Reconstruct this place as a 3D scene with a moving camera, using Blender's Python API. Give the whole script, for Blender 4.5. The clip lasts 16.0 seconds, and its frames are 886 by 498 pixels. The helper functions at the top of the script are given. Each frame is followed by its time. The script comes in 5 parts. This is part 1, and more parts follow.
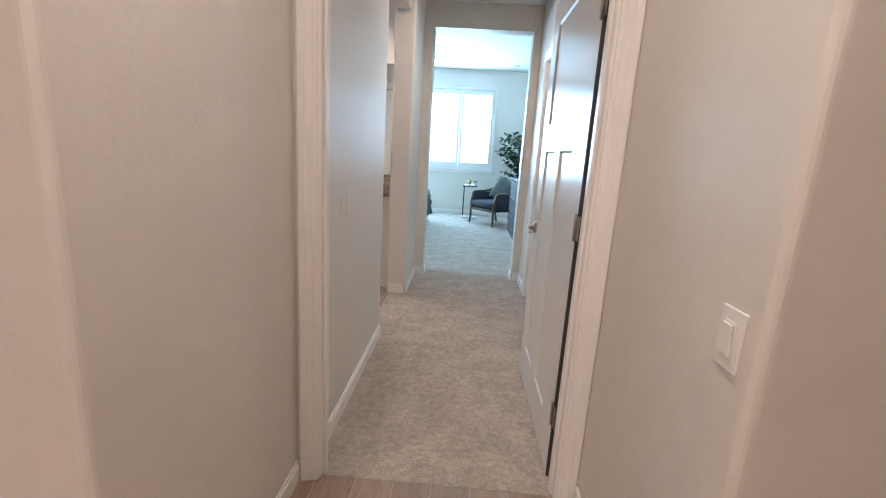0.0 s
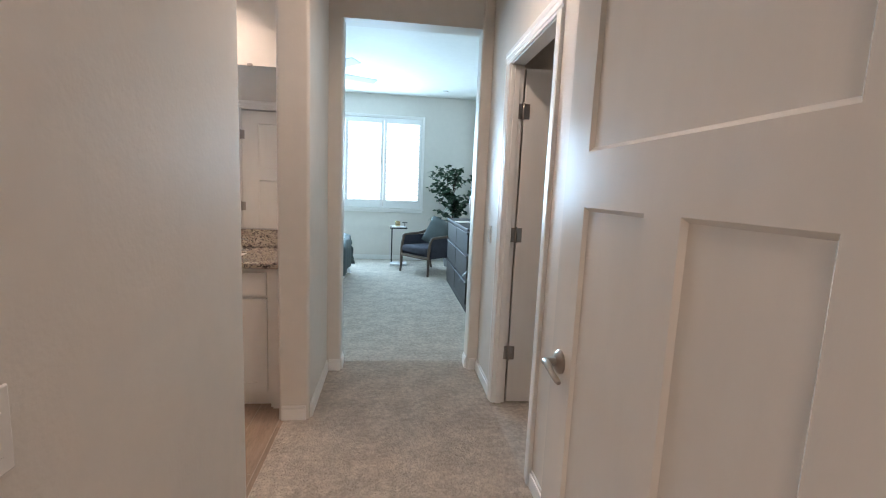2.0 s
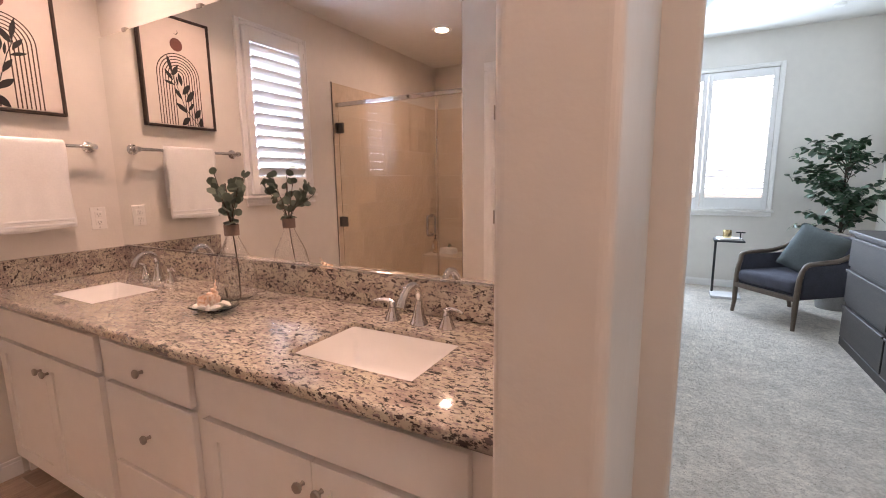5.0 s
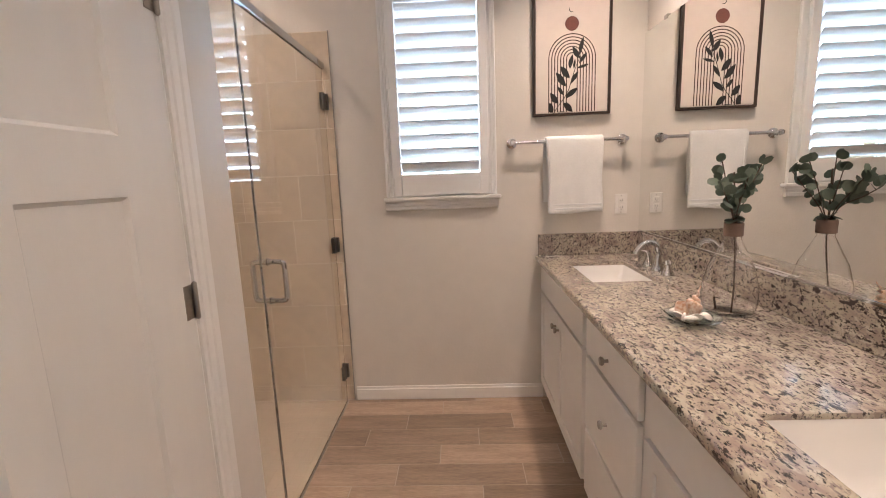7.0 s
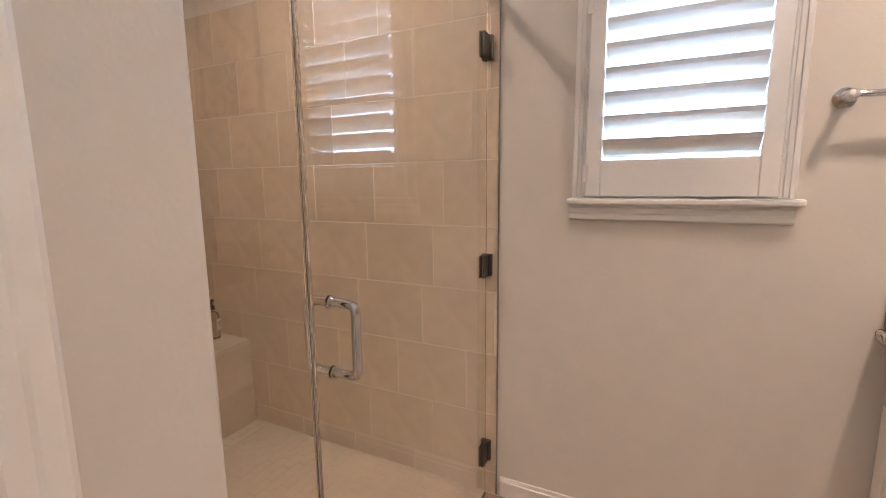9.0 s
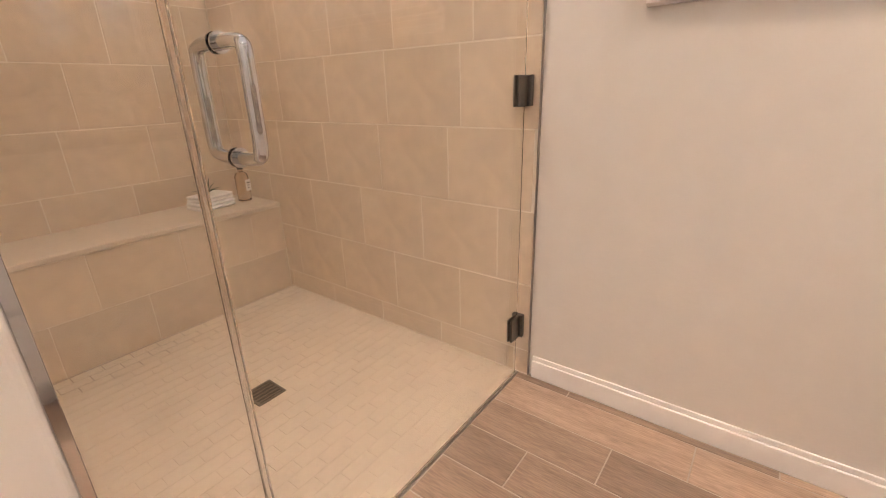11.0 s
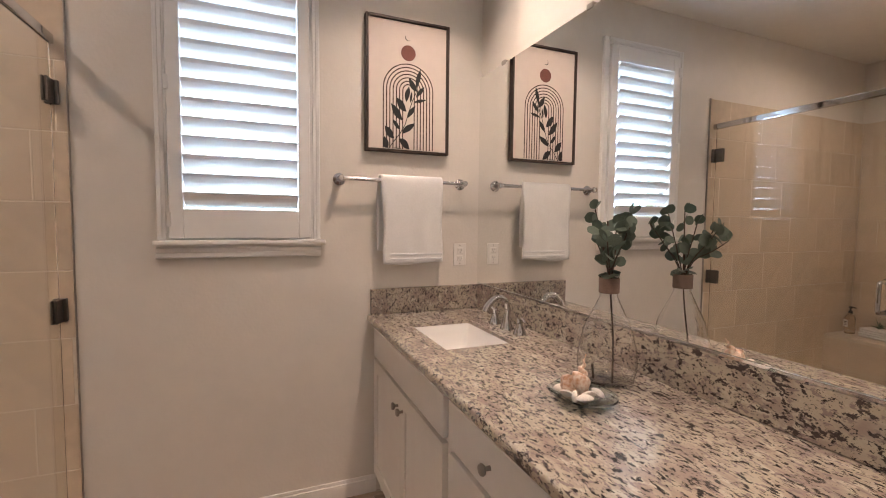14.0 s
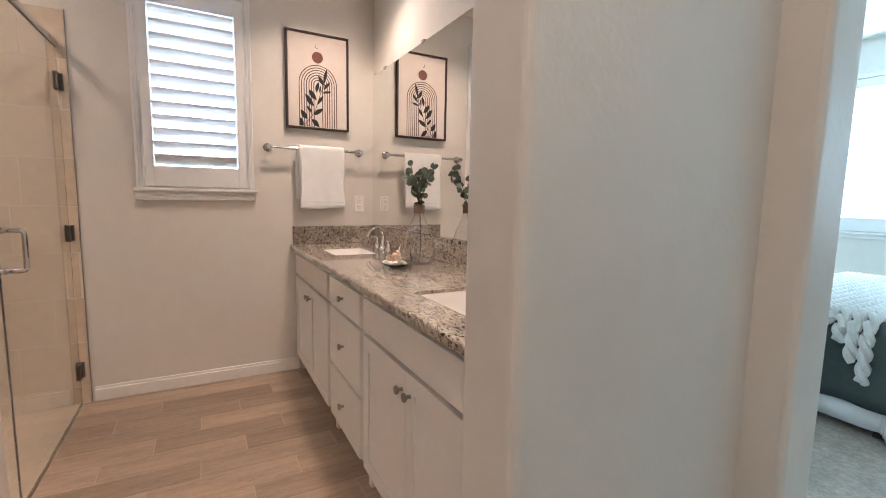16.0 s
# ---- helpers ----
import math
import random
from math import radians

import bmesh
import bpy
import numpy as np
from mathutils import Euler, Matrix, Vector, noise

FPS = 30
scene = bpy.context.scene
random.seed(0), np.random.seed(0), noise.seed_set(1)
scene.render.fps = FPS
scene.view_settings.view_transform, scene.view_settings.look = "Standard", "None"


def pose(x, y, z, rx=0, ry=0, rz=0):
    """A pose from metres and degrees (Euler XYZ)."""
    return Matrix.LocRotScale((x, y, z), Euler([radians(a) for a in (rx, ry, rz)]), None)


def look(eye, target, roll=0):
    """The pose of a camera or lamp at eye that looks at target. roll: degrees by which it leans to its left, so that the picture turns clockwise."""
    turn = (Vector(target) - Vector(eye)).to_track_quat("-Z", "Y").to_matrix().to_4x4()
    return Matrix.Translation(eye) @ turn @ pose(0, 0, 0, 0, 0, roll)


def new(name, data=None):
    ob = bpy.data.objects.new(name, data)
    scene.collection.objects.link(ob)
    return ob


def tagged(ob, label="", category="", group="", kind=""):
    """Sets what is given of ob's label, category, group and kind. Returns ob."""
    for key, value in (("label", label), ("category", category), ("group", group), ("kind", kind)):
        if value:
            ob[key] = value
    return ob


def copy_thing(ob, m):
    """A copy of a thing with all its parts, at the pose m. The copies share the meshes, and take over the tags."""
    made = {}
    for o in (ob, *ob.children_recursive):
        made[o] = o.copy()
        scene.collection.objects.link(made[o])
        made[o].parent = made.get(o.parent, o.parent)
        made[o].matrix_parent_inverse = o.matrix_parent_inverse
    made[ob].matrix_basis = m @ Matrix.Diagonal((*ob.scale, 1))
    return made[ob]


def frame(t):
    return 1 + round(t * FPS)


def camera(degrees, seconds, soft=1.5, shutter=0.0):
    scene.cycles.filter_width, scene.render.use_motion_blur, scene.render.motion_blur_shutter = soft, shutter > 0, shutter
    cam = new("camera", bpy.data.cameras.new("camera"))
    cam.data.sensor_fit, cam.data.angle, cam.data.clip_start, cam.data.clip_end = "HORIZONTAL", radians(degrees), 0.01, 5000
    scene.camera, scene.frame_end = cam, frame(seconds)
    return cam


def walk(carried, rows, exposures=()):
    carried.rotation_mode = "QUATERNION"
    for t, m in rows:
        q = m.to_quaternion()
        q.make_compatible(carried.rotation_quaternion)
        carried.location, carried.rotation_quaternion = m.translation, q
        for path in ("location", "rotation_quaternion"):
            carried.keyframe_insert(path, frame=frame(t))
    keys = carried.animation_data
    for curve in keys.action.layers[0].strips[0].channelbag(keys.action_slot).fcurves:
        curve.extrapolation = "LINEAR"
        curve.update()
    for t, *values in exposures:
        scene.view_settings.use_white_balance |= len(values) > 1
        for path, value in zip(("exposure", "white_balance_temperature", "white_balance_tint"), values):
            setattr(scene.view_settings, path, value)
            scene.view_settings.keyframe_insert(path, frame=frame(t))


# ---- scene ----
cam = camera(90.5, 16.0, soft=1.0)
PATH = [
    (0, (0.715, 0.606, 1.302), (0.631, 2.558, 0.876), 3.5),
    (0.5, (0.684, 0.883, 1.334), (0.744, 2.853, 0.997), 3.4),
    (1, (0.678, 1.243, 1.336), (0.81, 3.212, 1.011), 3.2),
    (1.5, (0.641, 1.61, 1.374), (0.832, 3.58, 1.083), 2.6),
    (2, (0.657, 2.022, 1.372), (0.896, 3.99, 1.104), 2.4),
    (2.5, (0.652, 2.434, 1.361), (0.933, 4.396, 1.099), 2.4),
    (3, (0.654, 2.78, 1.368), (0.956, 4.74, 1.105), 2.5),
    (3.2, (0.657, 2.974, 1.377), (0.967, 4.931, 1.105), 2.5),
    (5.3, (0.217, 3.988, 1.389), (-1.005, 5.537, 1.064), -1.2),
    (5.5, (0.194, 4.04, 1.387), (-1.205, 5.432, 1.063), -1.4),
    (6, (0.2, 4.157, 1.381), (-1.552, 5.07, 1.069), -1.7),
    (6.5, (0.21, 4.184, 1.395), (-1.71, 4.645, 1.073), -1.7),
    (7, (0.166, 4.159, 1.41), (-1.805, 4.078, 1.079), -2.2),
    (7.5, (0.053, 4.071, 1.38), (-1.868, 3.605, 1.073), -2.6),
    (8, (-0.235, 4.071, 1.444), (-2.084, 3.388, 1.1), -3.0),
    (8.2, (-0.379, 4.058, 1.411), (-2.218, 3.346, 1.077), -2.2),
    (10.3, (-1.136, 4.001, 1.281), (-2.719, 2.819, 0.968), -1.3),
    (10.5, (-1.17, 4.017, 1.192), (-2.717, 2.795, 0.853), -1.7),
    (11, (-1.146, 4.048, 1.034), (-2.643, 2.914, 0.346), -1.6),
    (11.5, (-1.109, 4.033, 1.167), (-2.604, 3.071, 0.252), -1.0),
    (12, (-1.067, 4.011, 1.395), (-2.787, 3.096, 0.946), 0.1),
    (12.5, (-1.014, 3.985, 1.468), (-2.836, 3.189, 1.252), -0.1),
    (13, (-0.876, 4.044, 1.435), (-2.853, 3.811, 1.246), 0.1),
    (13.5, (-0.648, 4.101, 1.396), (-2.607, 4.48, 1.263), 0.4),
    (14, (-0.319, 4.133, 1.375), (-2.166, 4.891, 1.254), 0.6),
    (14.5, (-0.013, 4.13, 1.406), (-1.796, 5.026, 1.27), 0.8),
    (15, (0.228, 4.031, 1.323), (-1.523, 4.987, 1.188), 0.5),
    (15.5, (0.493, 4.06, 1.243), (-1.266, 5.0, 1.084), 0.6),
    (16, (0.761, 4.08, 1.253), (-0.984, 5.03, 1.026), 1.1),
]
EXPOSURES = [(0, 0.3, 5900, 9), (0.5, 0.32, 6100, 11), (1.0, 0.08, 6550, 14), (1.5, -0.02, 6500, 13), (3.0, -0.1, 6800, 18), (5.3, 0.07, 7700, 34), (5.6, 0.07, 7700, 34), (6.0, 0.08, 7000, 20), (6.5, 0.05, 6600, 13),
             (7.0, 0.05, 6500, 12), (7.5, 0.0, 6500, 11), (8.2, 0.02, 6500, 12), (10.3, 0.45, 7000, 16), (10.6, 0.55, 7000, 16), (11.0, 0.75, 6700, 13), (11.5, 0.82, 5800, 10), (12.0, 0.78, 5300, 9),
             (12.2, 0.38, 5400, 10), (12.5, -0.17, 5700, 11), (13.0, -0.34, 6300, 13), (13.5, -0.34, 6500, 12), (14.0, -0.15, 6700, 14), (14.5, 0.03, 6550, 12), (15.5, 0.03, 6500, 12), (16.0, 0.13, 6450, 12)]
walk(cam, [(t, look(eye, target, roll)) for t, eye, target, roll in PATH], EXPOSURES)

# ---- world and light ----
world = bpy.data.worlds.new("world")
scene.world = world
world.use_nodes = True
wn = world.node_tree.nodes
sky = wn.new("ShaderNodeTexSky")
sky.sky_type, sky.sun_disc = "NISHITA", False
sky.sun_elevation, sky.sun_rotation = radians(42), radians(150)
wn["Background"].inputs["Strength"].default_value = 0.15
world.node_tree.links.new(sky.outputs[0], wn["Background"].inputs[0])

sun = new("sun", bpy.data.lights.new("sun", "SUN"))
sun.data.energy, sun.data.angle, sun.data.color = 2.5, radians(0.5), (1, 0.95, 0.88)
sun.matrix_basis = look((6, -10, 12), (0, 0, 0))

WARM = (1.0, 0.79, 0.655)
DAY = (0.46, 0.75, 1.0)


def lamp(name, m, power, color, size, size_y=None, spread=180):
    d = bpy.data.lights.new(name, "AREA")
    d.energy, d.color, d.size, d.spread = power, color, size, radians(spread)
    d.shape = "DISK" if size_y is None else "RECTANGLE"
    if size_y is not None:
        d.size_y = size_y
    o = new(name, d)
    o.matrix_basis = m
    return o


# the hall, foyer, living and closet lamps are unseen, added as fill
CANS = [("shower", -1.72, 2.77, 2.735, 8.6), ("sink", -1.9, 4.82, 2.735, 9.5), ("sink", -0.46, 4.82, 2.735, 7.5),
        ("hall", 0.78, 4.0, 2.725, 11), ("foyer", 0.70, 1.0, 2.725, 15), ("living", -0.4, -0.9, 2.725, 40), ("closet", 2.2, 4.0, 2.725, 0.7)]
for n, x, y, z, p in CANS:
    lamp("lamp_" + n, pose(x, y, z - 0.012), p, WARM, 0.11, spread=120 if n == "sink" else 160)
lamp("daylight_bedroom", pose(-0.56, 10.36, 1.8, -90, 0, 0), 260, DAY, 3.2, 1.5)
lamp("daylight_bath", pose(-2.59, 4.07, 1.89, 0, -90, 0), 17, (0.46, 0.70, 1.0), 0.9, 0.42)

# ---- materials ----


def mat(name, color, rough=0.5, metal=0.0, scale=0, amount=0.0, bump=0.0, bscale=200, spec=0.5, var=None, coat=0.0, detail=3, stretch=None):
    m = bpy.data.materials.new(name)
    m.use_nodes = True
    nt = m.node_tree
    b = nt.nodes["Principled BSDF"]
    b.inputs["Base Color"].default_value = (*color, 1)
    b.inputs["Roughness"].default_value, b.inputs["Metallic"].default_value = rough, metal
    b.inputs["Specular IOR Level"].default_value = spec
    b.inputs["Coat Weight"].default_value = coat
    co = nt.nodes.new("ShaderNodeTexCoord")
    src = co.outputs["Object"]
    if stretch:
        mp = nt.nodes.new("ShaderNodeMapping")
        mp.inputs["Scale"].default_value = stretch
        nt.links.new(src, mp.inputs[0])
        src = mp.outputs[0]
    if amount:
        mix = nt.nodes.new("ShaderNodeMix")
        mix.data_type = "RGBA"
        n1, n2 = nt.nodes.new("ShaderNodeTexNoise"), nt.nodes.new("ShaderNodeTexNoise")
        n1.inputs["Scale"].default_value, n2.inputs["Scale"].default_value = scale, scale * 9
        n1.inputs["Detail"].default_value, n2.inputs["Detail"].default_value = detail, 2
        add = nt.nodes.new("ShaderNodeMath")
        add.operation = "ADD"
        half = nt.nodes.new("ShaderNodeMath")
        half.operation = "MULTIPLY"
        half.inputs[1].default_value = 0.5
        for n in (n1, n2):
            nt.links.new(src, n.inputs["Vector"])
        nt.links.new(n1.outputs[0], add.inputs[0])
        nt.links.new(n2.outputs[0], add.inputs[1])
        nt.links.new(add.outputs[0], half.inputs[0])
        ramp = nt.nodes.new("ShaderNodeMapRange")
        ramp.inputs[1].default_value, ramp.inputs[2].default_value = 0.35, 0.65
        nt.links.new(half.outputs[0], ramp.inputs[0])
        lo = var if var else tuple(c * (1 - amount) for c in color)
        mix.inputs[6].default_value, mix.inputs[7].default_value = (*lo, 1), (*color, 1)
        nt.links.new(ramp.outputs[0], mix.inputs[0])
        nt.links.new(mix.outputs[2], b.inputs["Base Color"])
    if bump:
        n3 = nt.nodes.new("ShaderNodeTexNoise")
        n3.inputs["Scale"].default_value, n3.inputs["Detail"].default_value = bscale, 3
        nt.links.new(src, n3.inputs["Vector"])
        bp = nt.nodes.new("ShaderNodeBump")
        bp.inputs["Strength"].default_value, bp.inputs["Distance"].default_value = bump, 0.004
        nt.links.new(n3.outputs[0], bp.inputs["Height"])
        nt.links.new(bp.outputs[0], b.inputs["Normal"])
    return m


def piece_random(m, amount):
    """Vary a material's colour from piece to piece."""
    nt = m.node_tree
    b = nt.nodes["Principled BSDF"]
    info = nt.nodes.new("ShaderNodeObjectInfo")
    hsv = nt.nodes.new("ShaderNodeHueSaturation")
    r = nt.nodes.new("ShaderNodeMapRange")
    r.inputs[3].default_value, r.inputs[4].default_value = 1 - amount, 1 + amount
    nt.links.new(info.outputs["Random"], r.inputs[0])
    nt.links.new(r.outputs[0], hsv.inputs["Value"])
    if b.inputs["Base Color"].links:
        nt.links.new(b.inputs["Base Color"].links[0].from_socket, hsv.inputs["Color"])
    else:
        hsv.inputs["Color"].default_value = b.inputs["Base Color"].default_value
    nt.links.new(hsv.outputs[0], b.inputs["Base Color"])
    return m


def glass(name, color=(1, 1, 1), ior=1.45, rough=0.0):
    m = bpy.data.materials.new(name)
    m.use_nodes = True
    b = m.node_tree.nodes["Principled BSDF"]
    b.inputs["Base Color"].default_value = (*color, 1)
    b.inputs["Transmission Weight"].default_value, b.inputs["Roughness"].default_value, b.inputs["IOR"].default_value = 1, rough, ior
    return m


PAINT = mat("wall_paint", (0.73, 0.685, 0.625), 0.42, scale=1.3, amount=0.05, bump=0.2, bscale=70)
CEIL = mat("ceiling_paint", (0.80, 0.775, 0.73), 0.7, scale=1.5, amount=0.04, bump=0.25, bscale=60)
TRIM = mat("trim_paint", (0.86, 0.835, 0.80), 0.28, scale=3, amount=0.04, bump=0.02, bscale=120)
DOOR = mat("door_paint", (0.80, 0.77, 0.725), 0.24, scale=2, amount=0.04, bump=0.04, bscale=150, stretch=(1, 1, 0.25))
CAB = mat("cabinet_paint", (0.82, 0.79, 0.75), 0.3, scale=2, amount=0.04, bump=0.03, bscale=90)
SHUT = mat("shutter_paint", (0.83, 0.82, 0.80), 0.35, scale=4, amount=0.03, bump=0.02)
CARPET = mat("carpet", (0.66, 0.585, 0.505), 0.95, scale=55, amount=0.26, bump=1.0, bscale=190, spec=0.1, detail=6)


def trodden(m):
    """Uneven nap in a carpet: patches as wide as a foot, and finer ones."""
    nt = m.node_tree
    b = nt.nodes["Principled BSDF"]
    co = nt.nodes.new("ShaderNodeTexCoord")
    old = b.inputs["Base Color"].links[0].from_socket
    for scale, lo, hi, dark in ((5.5, 0.42, 0.60, 0.87), (28, 0.40, 0.62, 0.83)):
        n = nt.nodes.new("ShaderNodeTexNoise")
        n.inputs["Scale"].default_value, n.inputs["Detail"].default_value, n.inputs["Roughness"].default_value = scale, 5, 0.65
        nt.links.new(co.outputs["Object"], n.inputs["Vector"])
        r = nt.nodes.new("ShaderNodeMapRange")
        r.inputs[1].default_value, r.inputs[2].default_value, r.inputs[3].default_value, r.inputs[4].default_value = lo, hi, dark, 1.06
        nt.links.new(n.outputs[0], r.inputs[0])
        hsv = nt.nodes.new("ShaderNodeHueSaturation")
        nt.links.new(r.outputs[0], hsv.inputs["Value"])
        nt.links.new(old, hsv.inputs["Color"])
        old = hsv.outputs[0]
    nt.links.new(old, b.inputs["Base Color"])


trodden(CARPET)
PLANK = piece_random(mat("plank_tile", (0.40, 0.288, 0.21), 0.32, scale=3.2, amount=0.42, bump=0.08, bscale=60, stretch=(9, 0.9, 1), detail=6), 0.28)
GROUT = mat("grout", (0.47, 0.40, 0.325), 0.85, scale=30, amount=0.15, bump=0.2)
TILE = piece_random(mat("wall_tile", (0.69, 0.575, 0.445), 0.07, scale=2.2, amount=0.14, bump=0.008, bscale=25, detail=5), 0.05)
TILEGROUT = mat("tile_grout", (0.76, 0.68, 0.57), 0.8, scale=20, amount=0.1)
MOSAIC = mat("shower_mosaic", (0.66, 0.575, 0.465), 0.4, scale=6, amount=0.12, bump=0.1, bscale=90)
PORC = mat("porcelain", (0.80, 0.78, 0.75), 0.06, scale=2, amount=0.02, coat=0.4)
CHROME = mat("chrome", (0.66, 0.66, 0.67), 0.06, 1.0, bump=0.01, bscale=40)
NICKEL = mat("brushed_nickel", (0.42, 0.38, 0.34), 0.3, 1.0, scale=60, amount=0.15, bump=0.05)
DARKMETAL = mat("dark_nickel", (0.20, 0.185, 0.17), 0.35, 1.0, scale=60, amount=0.2)
GLASS = glass("shower_glass", (0.97, 0.985, 0.975))
CLEAR = glass("clear_glass")
THIN = glass("thin_glass", (1, 1, 1), 1.4)
AQUA = glass("aqua_glass", (0.80, 0.90, 0.90), 1.25, 0.03)
SEAL = glass("clear_seal", (0.9, 0.9, 0.9), 1.3, 0.25)
MIRROR = mat("mirror_silver", (0.90, 0.905, 0.89), 0.0, 1.0)
TOWEL = mat("terry_cloth", (0.86, 0.85, 0.83), 0.95, scale=14, amount=0.06, bump=0.8, bscale=420, spec=0.1)
FRAMEW = mat("walnut_frame", (0.055, 0.032, 0.022), 0.5, scale=6, amount=0.4, bump=0.1, stretch=(1, 8, 1))
CANVAS = mat("canvas", (0.68, 0.595, 0.54), 0.85, scale=3, amount=0.04, bump=0.25, bscale=600)
INK = mat("black_ink", (0.015, 0.013, 0.013), 0.7, scale=40, amount=0.3)
LINEINK = mat("brown_ink", (0.07, 0.035, 0.025), 0.75, scale=40, amount=0.3)
RUST = mat("rust_ink", (0.20, 0.075, 0.06), 0.8, scale=25, amount=0.25)
EUCA = mat("eucalyptus_leaf", (0.115, 0.155, 0.115), 0.55, scale=40, amount=0.35, bump=0.1)
LEAF = mat("green_leaf", (0.035, 0.085, 0.04), 0.4, scale=20, amount=0.4, bump=0.1)
STEM = mat("woody_stem", (0.09, 0.06, 0.04), 0.7, scale=60, amount=0.4, bump=0.3)
TWINE = mat("brown_leather_band", (0.20, 0.13, 0.10), 0.7, scale=50, amount=0.3, bump=0.4)
SHELL = mat("shell", (0.86, 0.79, 0.69), 0.45, scale=13, amount=0.45, var=(0.50, 0.23, 0.10), bump=0.3, bscale=90)
SHELLW = mat("white_shell", (0.85, 0.79, 0.72), 0.5, scale=30, amount=0.15, bump=0.4, bscale=150)
PLATE = mat("switch_plastic", (0.84, 0.81, 0.77), 0.25, scale=5, amount=0.02)
# flat dark colour for the shade in the entry door's hinge gap
GAP_SHADE = mat("dark_gap_shade", (0.055, 0.047, 0.042), 0.6, scale=30, amount=0.2)
BLACKP = mat("black_plastic", (0.02, 0.02, 0.02), 0.4, scale=20, amount=0.2)
SOAP = glass("soap_liquid", (0.97, 0.86, 0.74), 1.36)
PAPER = mat("label_paper", (0.82, 0.78, 0.72), 0.8, scale=20, amount=0.05)
DRESS = mat("dark_wood", (0.038, 0.029, 0.025), 0.55, scale=3, amount=0.5, bump=0.1, stretch=(6, 1, 6))
CHAIRW = mat("chair_wood", (0.13, 0.085, 0.06), 0.45, scale=5, amount=0.4, bump=0.1, stretch=(3, 3, 0.6))
FABRIC = mat("slate_fabric", (0.075, 0.076, 0.095), 0.95, scale=12, amount=0.25, bump=0.5, bscale=500, spec=0.15)
PILLOW = mat("grey_green_cotton", (0.095, 0.11, 0.11), 0.95, scale=10, amount=0.2, bump=0.5, bscale=400, spec=0.15)
CERAM = mat("glazed_ceramic", (0.44, 0.29, 0.19), 0.3, scale=7, amount=0.7, var=(0.10, 0.05, 0.03), stretch=(1, 1, 3))
DUVET = mat("charcoal_velvet", (0.055, 0.075, 0.072), 0.75, scale=5, amount=0.3, bump=0.3, bscale=60)
KNIT = mat("chunky_wool", (0.78, 0.76, 0.72), 0.95, scale=18, amount=0.2, bump=0.7, bscale=160, spec=0.1)
SHEET = mat("white_linen", (0.83, 0.83, 0.83), 0.9, scale=5, amount=0.05, bump=0.3, bscale=50)
MARBLE = mat("white_marble", (0.80, 0.79, 0.78), 0.2, scale=6, amount=0.15)
BRASS = mat("brass", (0.60, 0.47, 0.26), 0.25, 1.0, scale=30, amount=0.15)
BLADE = mat("grey_blade_laminate", (0.52, 0.53, 0.53), 0.4, scale=8, amount=0.12, stretch=(1, 8, 8))
TERRA = mat("grey_planter", (0.30, 0.29, 0.28), 0.7, scale=12, amount=0.25, bump=0.2)


def emit(name, color, strength):
    m = bpy.data.materials.new(name)
    m.use_nodes = True
    b = m.node_tree.nodes["Principled BSDF"]
    b.inputs["Base Color"].default_value = (0.8, 0.8, 0.8, 1)
    b.inputs["Emission Color"].default_value, b.inputs["Emission Strength"].default_value = (*color, 1), strength
    return m


BULB = emit("lamp_lens", (1.0, 0.86, 0.70), 14)
GLARE = emit("sunlit_distance", (0.66, 0.84, 1.0), 10.0)
BACKDROP = emit("bright_overcast_distance", (0.62, 0.82, 1.0), 2.6)


def granite():
    m = bpy.data.materials.new("granite")
    m.use_nodes = True
    nt = m.node_tree
    b = nt.nodes["Principled BSDF"]
    b.inputs["Roughness"].default_value, b.inputs["Coat Weight"].default_value, b.inputs["Coat Roughness"].default_value = 0.09, 0.6, 0.012
    co = nt.nodes.new("ShaderNodeTexCoord")
    mp = nt.nodes.new("ShaderNodeMapping")
    mp.inputs["Rotation"].default_value, mp.inputs["Scale"].default_value = (0, 0, radians(20)), (0.6, 1.15, 1.0)
    nt.links.new(co.outputs["Object"], mp.inputs[0])

    def tex(scale, detail, lo, hi, rough=0.6):
        n = nt.nodes.new("ShaderNodeTexNoise")
        n.inputs["Scale"].default_value, n.inputs["Detail"].default_value, n.inputs["Roughness"].default_value = scale, detail, rough
        nt.links.new(mp.outputs[0], n.inputs["Vector"])
        r = nt.nodes.new("ShaderNodeMapRange")
        r.inputs[1].default_value, r.inputs[2].default_value = lo, hi
        nt.links.new(n.outputs[0], r.inputs[0])
        return r.outputs[0]

    col = None
    base = (0.47, 0.415, 0.33)
    for c, f in (((0.33, 0.265, 0.23), tex(11, 5, 0.45, 0.60)), ((0.55, 0.495, 0.405), tex(34, 3, 0.53, 0.62)),
                 ((0.27, 0.22, 0.205), tex(80, 3, 0.545, 0.605)), ((0.06, 0.045, 0.042), tex(68, 4, 0.563, 0.60, 0.65)),
                 ((0.03, 0.025, 0.024), tex(120, 3, 0.59, 0.62, 0.7)), ((0.05, 0.038, 0.036), tex(14, 6, 0.615, 0.64, 0.75))):
        mx = nt.nodes.new("ShaderNodeMix")
        mx.data_type = "RGBA"
        nt.links.new(f, mx.inputs[0])
        if col is None:
            mx.inputs[6].default_value = (*base, 1)
        else:
            nt.links.new(col, mx.inputs[6])
        mx.inputs[7].default_value = (*c, 1)
        col = mx.outputs[2]
    nt.links.new(col, b.inputs["Base Color"])
    return m


GRANITE = granite()

# ---- building helpers ----


